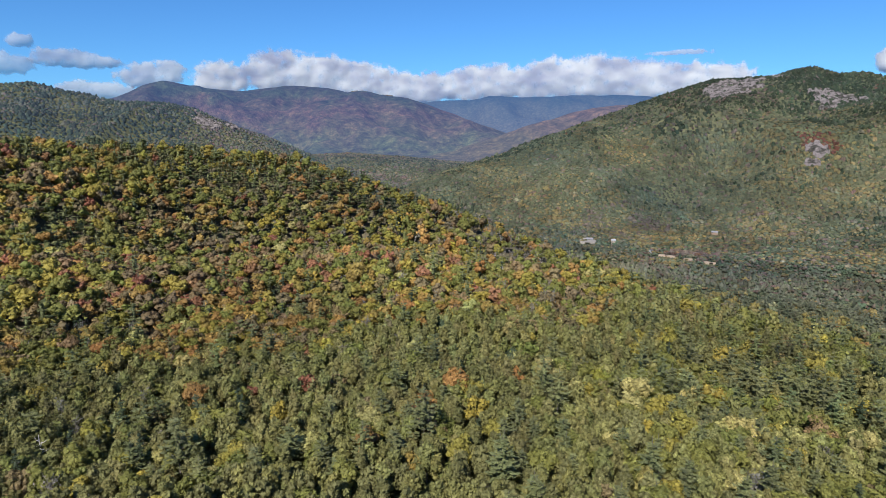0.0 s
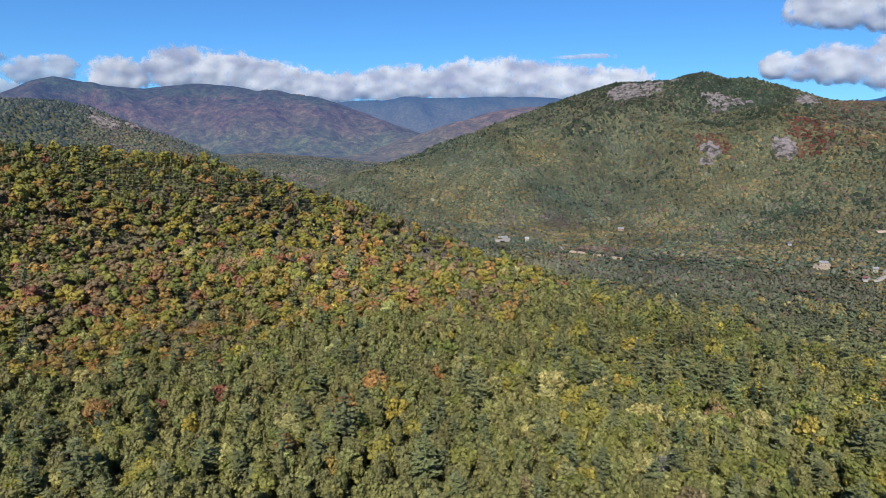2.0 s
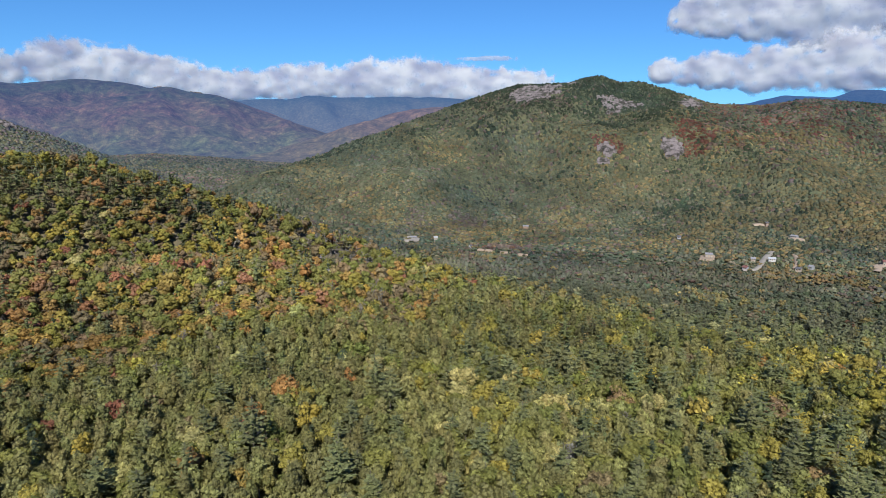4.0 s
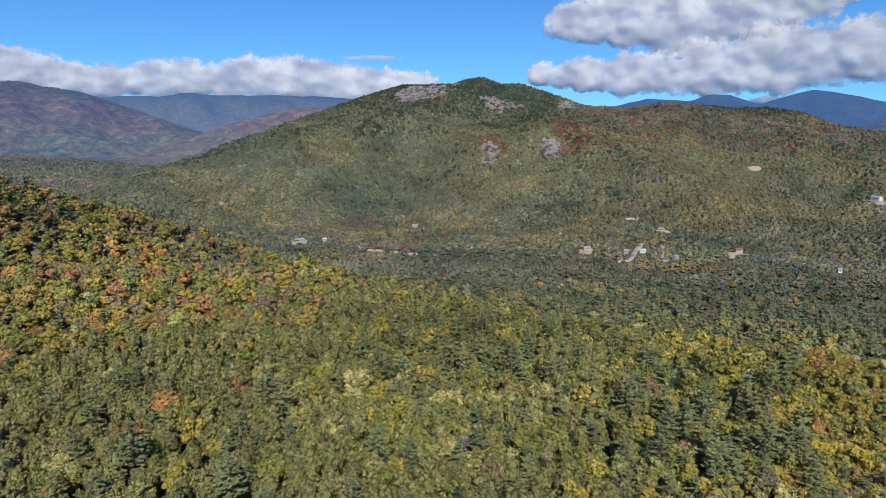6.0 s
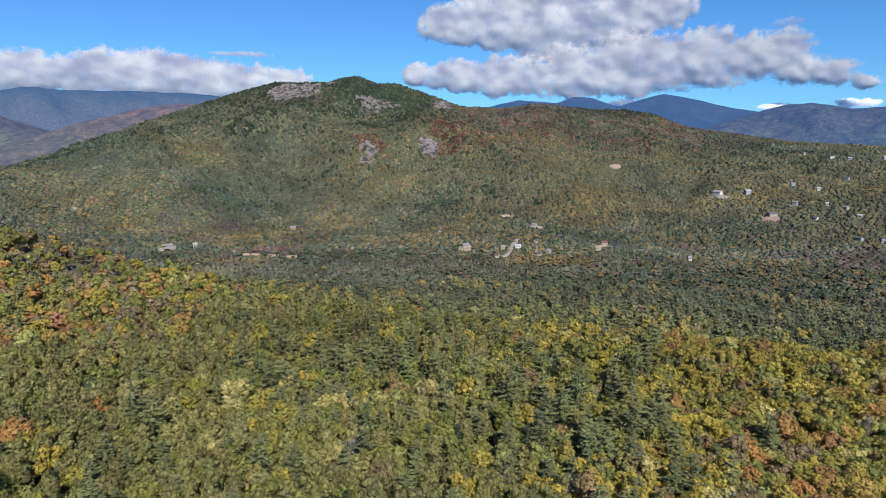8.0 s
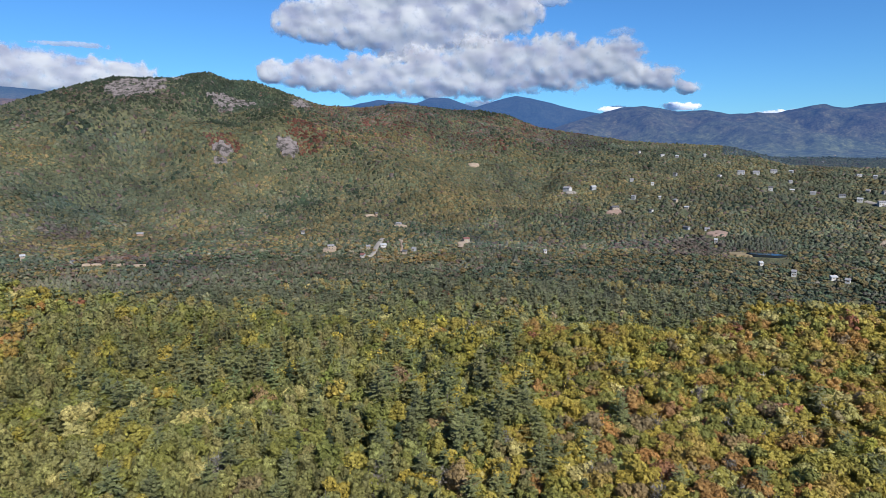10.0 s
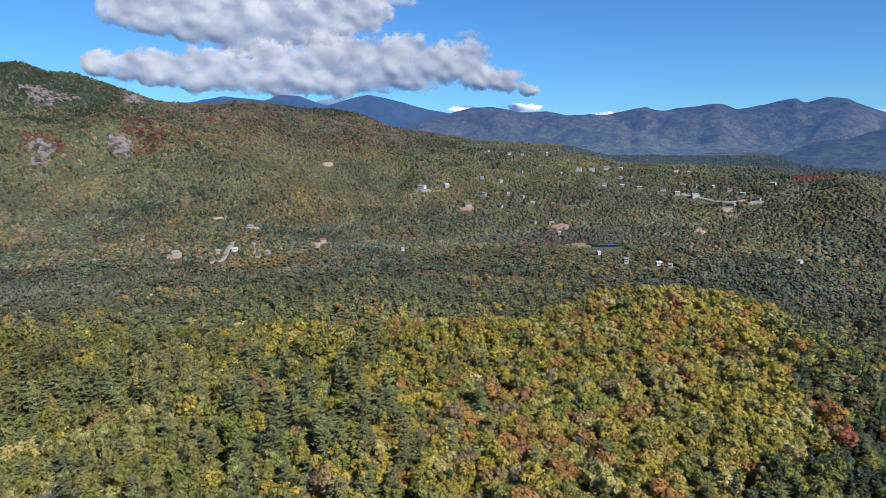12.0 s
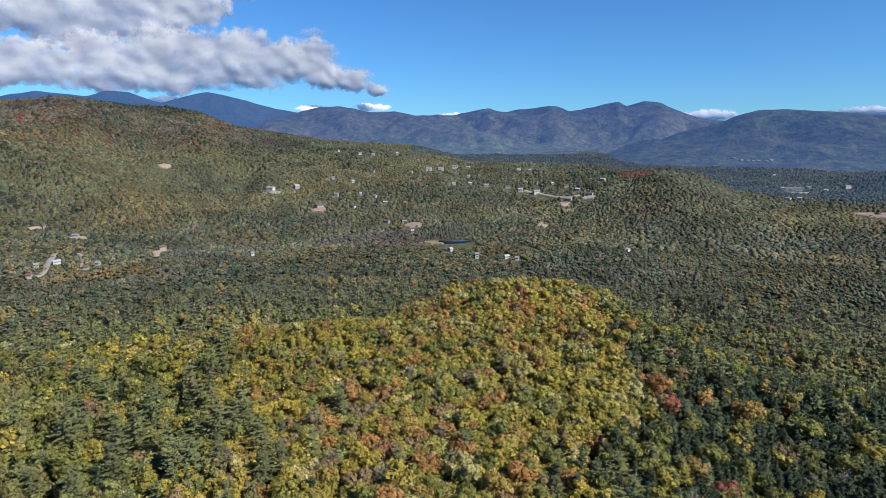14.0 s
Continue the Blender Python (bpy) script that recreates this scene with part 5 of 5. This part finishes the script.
def build_lots():
    for i, (name, label, b0, b1, d0, d1, kind) in enumerate(LOTS):
        mid = (d0 + d1) / 2
        v, f = draped((b0 + b1) / 2, mid, radians(b1 - b0) * mid * 0.37, (d1 - d0) * 0.40, 0, 34, 1.2, 0.3, 0.85, 90 + i)
        tagged(new(name, mesh_of(name, v, f, [SURFACES[kind]], smooth=True)), label, "ground", kind="structure")
    for label, dw, points in DRIVES:
        path = []
        for (pb, pd), (qb, qd) in zip(points, points[1:]):
            for k in range(8):
                b, d = pb + (qb - pb) * k / 8, pd + (qd - pd) * k / 8
                path.append((d * math.sin(radians(b)), d * math.cos(radians(b))))
        path = np.array(path)
        for _ in range(3):
            path[1:-1] = (path[:-2] + 2 * path[1:-1] + path[2:]) / 4
        way = np.gradient(path, axis=0)
        way /= np.linalg.norm(way, axis=1)[:, None]
        side = np.stack([way[:, 1], -way[:, 0]], 1)
        rows = []
        for off, lift in ((-1.3, -0.6), (-1, 0.9), (0, 1.1), (1, 0.9), (1.3, -0.6)):
            at = path + side * dw * off * (1 + 0.25 * grain(path[:, 0], path[:, 1], 14, 5))[:, None]
            rows.append(np.column_stack([at, land(at[:, 0], at[:, 1]) + lift]))
        v = np.stack(rows, 1).reshape(-1, 3)
        tagged(new("road", mesh_of("road", v, grid_faces(len(path), 5), [SURFACES["gravel" if "gravel" in label else "sand"]], smooth=True)), label, "road", kind="structure")
    m, t, p = material("pond_water")
    p.inputs["Base Color"].default_value, p.inputs["Roughness"].default_value = (0.012, 0.014, 0.012, 1), 0.06
    bumped(t, p, noise_of(t, 1.2, 3.0), 0.08, 0.05)
    v, f = draped(78.0, 1000, 28, 12, 0, 20, 2.0, 0.0, 0.3, 130)
    v[:, 2] = np.where(v[:, 2] > land(v[:, 0], v[:, 1]), np.median(v[:, 2]) + 0.4, v[:, 2])
    tagged(new("water", mesh_of("pond", v, f, [m], smooth=True)), "dark still pond edged by dry meadow", "pond", kind="structure")


def part(name, bm, mat, parent, label=""):
    me = bpy.data.meshes.new(name)
    bm.to_mesh(me)
    bm.free()
    me.materials.append(mat)
    ob = new(name, me)
    ob.parent = parent
    return tagged(ob, label) if label else ob


def box(bm, x0, x1, y0, y1, z0, z1):
    v = [bm.verts.new(c) for c in ((x0, y0, z0), (x1, y0, z0), (x1, y1, z0), (x0, y1, z0), (x0, y0, z1), (x1, y0, z1), (x1, y1, z1), (x0, y1, z1))]
    for q in ((0, 3, 2, 1), (4, 5, 6, 7), (0, 1, 5, 4), (1, 2, 6, 5), (2, 3, 7, 6), (3, 0, 4, 7)):
        bm.faces.new([v[k] for k in q])


PAINT = {"white": plain("white_clapboard", (0.30, 0.295, 0.285), (0.40, 0.395, 0.385), 0.8, 0.7, 0.3, 0.02), "grey": plain("grey_clapboard", (0.16, 0.165, 0.17), (0.24, 0.245, 0.25), 0.8, 0.7, 0.3, 0.02),
         "tan": plain("tan_clapboard", (0.20, 0.165, 0.125), (0.28, 0.23, 0.18), 0.8, 0.7, 0.3, 0.02), "brown": plain("brown_timber", (0.14, 0.09, 0.06), (0.24, 0.16, 0.11), 0.8, 0.7, 0.3, 0.02)}
ROOF = {"grey": plain("grey_shingles", (0.13, 0.13, 0.14), (0.22, 0.22, 0.24), 0.5, 0.85, 0.4, 0.03), "dark": plain("dark_shingles", (0.045, 0.045, 0.05), (0.09, 0.09, 0.10), 0.5, 0.85, 0.4, 0.03),
        "red": plain("red_metal_roof", (0.11, 0.05, 0.042), (0.16, 0.07, 0.06), 0.9, 0.5, 0.2, 0.02), "pale": plain("pale_metal_roof", (0.24, 0.25, 0.265), (0.34, 0.35, 0.365), 0.9, 0.4, 0.2, 0.02)}
TRIM = plain("white_trim", (0.36, 0.36, 0.35), (0.44, 0.44, 0.43), 0.3, 0.6, 0.1, 0.01)
GLASS, _, glass_shader = material("window_glass")
glass_shader.inputs["Base Color"].default_value, glass_shader.inputs["Roughness"].default_value = (0.02, 0.025, 0.03, 1), 0.05


def build_house(b, d, wide, wall, roof, floors, turn, flat=False, ground=land):
    """A house with its gable roof, door and windows, facing the plateau but for a turn."""
    wide *= 0.66
    deep, eave = max(6.5, min(11, wide * 0.62)), 2.6 * floors + 0.2
    rise = 0.0 if flat else deep * 0.27
    a = radians(b)
    x, y = d * math.sin(a), d * math.cos(a)
    z = float(ground(np.array([x]), np.array([y]))[0])
    house = new("house")
    house.matrix_basis = pose(x, y, z, 0, 0, -b + turn)
    w, h = wide / 2, deep / 2
    bm = bmesh.new()
    ends = []
    for s in (-w, w):
        ends.append([bm.verts.new(c) for c in ((s, -h, -3), (s, h, -3), (s, h, eave), (s, 0, eave + rise), (s, -h, eave))])
    bm.faces.new(ends[0])
    bm.faces.new(ends[1][::-1])
    for k in range(5):
        bm.faces.new((ends[0][k], ends[1][k], ends[1][(k + 1) % 5], ends[0][(k + 1) % 5]))
    bmesh.ops.recalc_face_normals(bm, faces=bm.faces[:])
    part("wall", bm, PAINT[wall], house)
    bm = bmesh.new()
    if flat:
        box(bm, -w - 0.3, w + 0.3, -h - 0.3, h + 0.3, eave + 0.02, eave + 0.5)
    else:
        for s in (-1, 1):
            o, r = s * (h + 0.6), rise / h
            low, top = eave - 0.6 * r, eave + rise
            ring = [((e, o, low + 0.03), (e, 0, top + 0.03), (e, 0, top + 0.33), (e, o, low + 0.33)) for e in (-w - 0.5, w + 0.5)]
            vs = [[bm.verts.new(c) for c in q] for q in ring]
            bm.faces.new(vs[0]), bm.faces.new(vs[1][::-1])
            for k in range(4):
                bm.faces.new((vs[0][k], vs[1][k], vs[1][(k + 1) % 4], vs[0][(k + 1) % 4]))
        bmesh.ops.recalc_face_normals(bm, faces=bm.faces[:])
    top = part("roof", bm, ROOF[roof], house)
    if not flat and wide < 19:
        bm = bmesh.new()
        box(bm, w * 0.4, w * 0.4 + 0.9, 0.6, 1.5, eave + rise * 0.5, eave + rise + 1.1)
        part("chimney", bm, PAINT["brown"], top, "brown brick chimney")
    bm = bmesh.new()
    box(bm, -0.55, 0.55, -h - 0.06, -h + 0.1, 0.3, 2.4)
    part("door", bm, PAINT["brown"], house)
    count = max(2, min(6, int(wide / 3.4)))
    for floor in range(floors):
        for i in range(count):
            cx = -w + wide * (i + 0.5) / count
            if floor == 0 and abs(cx) < 1.2:
                continue
            cz = 1.0 + 2.8 * floor
            bm = bmesh.new()
            for q in ((-0.65, 0.65, 0.0, 0.12), (-0.65, 0.65, 1.28, 1.4), (-0.65, -0.53, 0.12, 1.28), (0.53, 0.65, 0.12, 1.28)):
                box(bm, cx + q[0], cx + q[1], -h - 0.07, -h + 0.05, cz + q[2], cz + q[3])
            frame_part = part("window", bm, TRIM, house)
            bm = bmesh.new()
            box(bm, cx - 0.53, cx + 0.53, -h - 0.02, -h + 0.04, cz + 0.12, cz + 1.28)
            part("pane", bm, GLASS, frame_part)
    what = {"white": "white clapboard", "grey": "grey clapboard", "tan": "tan clapboard", "brown": "brown timber"}[wall]
    over = {"grey": "grey shingle roof", "dark": "dark shingle roof", "red": "red metal roof", "pale": "pale metal roof"}[roof]
    return tagged(house, f"{what} {'hall' if flat else 'house'} with a {over} among trees", "house", "houses of the valley")


def build_houses():
    pick = random.Random(11)
    for rows, walls, roofs, floors in ((HAMLET, ["grey", "tan", "white", "brown", "grey", "tan"], ["grey", "pale", "dark", "grey", "dark", "grey", "red"], 2), (SLOPE_HOUSES, ["white", "grey", "tan", "grey"], ["grey", "pale", "dark"], 2),
                                       (SHELF_HOUSES, ["grey", "white", "tan", "grey"], ["grey", "dark", "pale"], 2), (UPPER_HOUSES, ["white", "grey"], ["grey", "pale"], 2),
                                       (POND_HOUSES, ["white"], ["pale", "grey"], 2), (TOWN, ["white", "grey", "white"], ["pale", "grey"], 2)):
        for i, (b, d, w) in enumerate(rows):
            build_house(b, d, w, walls[i % len(walls)], roofs[i % len(roofs)], 2 if i % 4 == 1 or w > 21 else 1, pick.uniform(-38, 38))
    for b, d, w in CONDOS:
        build_house(b, d, w, "white", "grey", 2, pick.uniform(-8, 8))
    build_house(106.24, 1955, 66, "white", "pale", 3, 6, True)
    for b, d, w in HILL_ROW:
        build_house(b, d, w, "white", "grey", 1, pick.uniform(-20, 20), ground=range_land("right_hill"))
    for b, d, w in FAR_HOUSES:
        build_house(b, d, w, "grey", "grey", 1, pick.uniform(-20, 20), ground=range_land("mid_range" if b < 85 else "twin_peaks"))


def build_snags():
    """Bleached dead trees that stand bare in the pine wood."""
    pale = plain("bleached_wood", (0.34, 0.31, 0.29), (0.55, 0.52, 0.49), 0.2, 0.8, 0.4, 0.02)
    for b, d, tall in ((-34.7, 217, 13.5), (-31.8, 176, 10.5), (49.0, 236, 12.5), (78.5, 262, 12.0), (5.5, 392, 14.0)):
        at = spot(b, d)
        tree = new("dead_tree")
        tree.matrix_basis = pose(*at, dice.normal(0, 3), dice.normal(0, 3), dice.uniform(0, 360))
        for name, sides, way in (("trunk", 7, None), *(("branch", 4, i) for i in range(9))):
            bm = bmesh.new()
            if way is None:
                pts, rad = [Vector((0, 0, -1)), Vector((0.2, 0.1, tall * 0.5)), Vector((0.1, -0.1, tall))], [0.3, 0.2, 0.05]
            else:
                a, z = way * 2.4, tall * (0.5 + 0.048 * way)
                out = Vector((math.cos(a), math.sin(a), 0))
                n = 3.2 - 0.18 * way
                pts, rad = [Vector((0.15, 0, z)), Vector((0.15, 0, z + 0.2)) + out * n * 0.55, Vector((0.15, 0, z + 0.9)) + out * n], [0.13, 0.1, 0.04]
            rings = []
            for p, r in zip(pts, rad):
                line = (pts[-1] - pts[0]).normalized()
                s = line.orthogonal().normalized()
                u = line.cross(s)
                rings.append([bm.verts.new(p + (s * math.cos(6.2832 * k / sides) + u * math.sin(6.2832 * k / sides)) * r) for k in range(sides)])
            for lo, hi in zip(rings, rings[1:]):
                for k in range(sides):
                    bm.faces.new((lo[k], lo[(k + 1) % sides], hi[(k + 1) % sides], hi[k]))
            bm.faces.new(rings[-1])
            part(name, bm, pale, tree)
        tagged(tree, "bleached bare dead tree among green pines", "dead tree", "dead trees")


build_ledges()
build_lots()
build_houses()
build_snags()

build_woods()
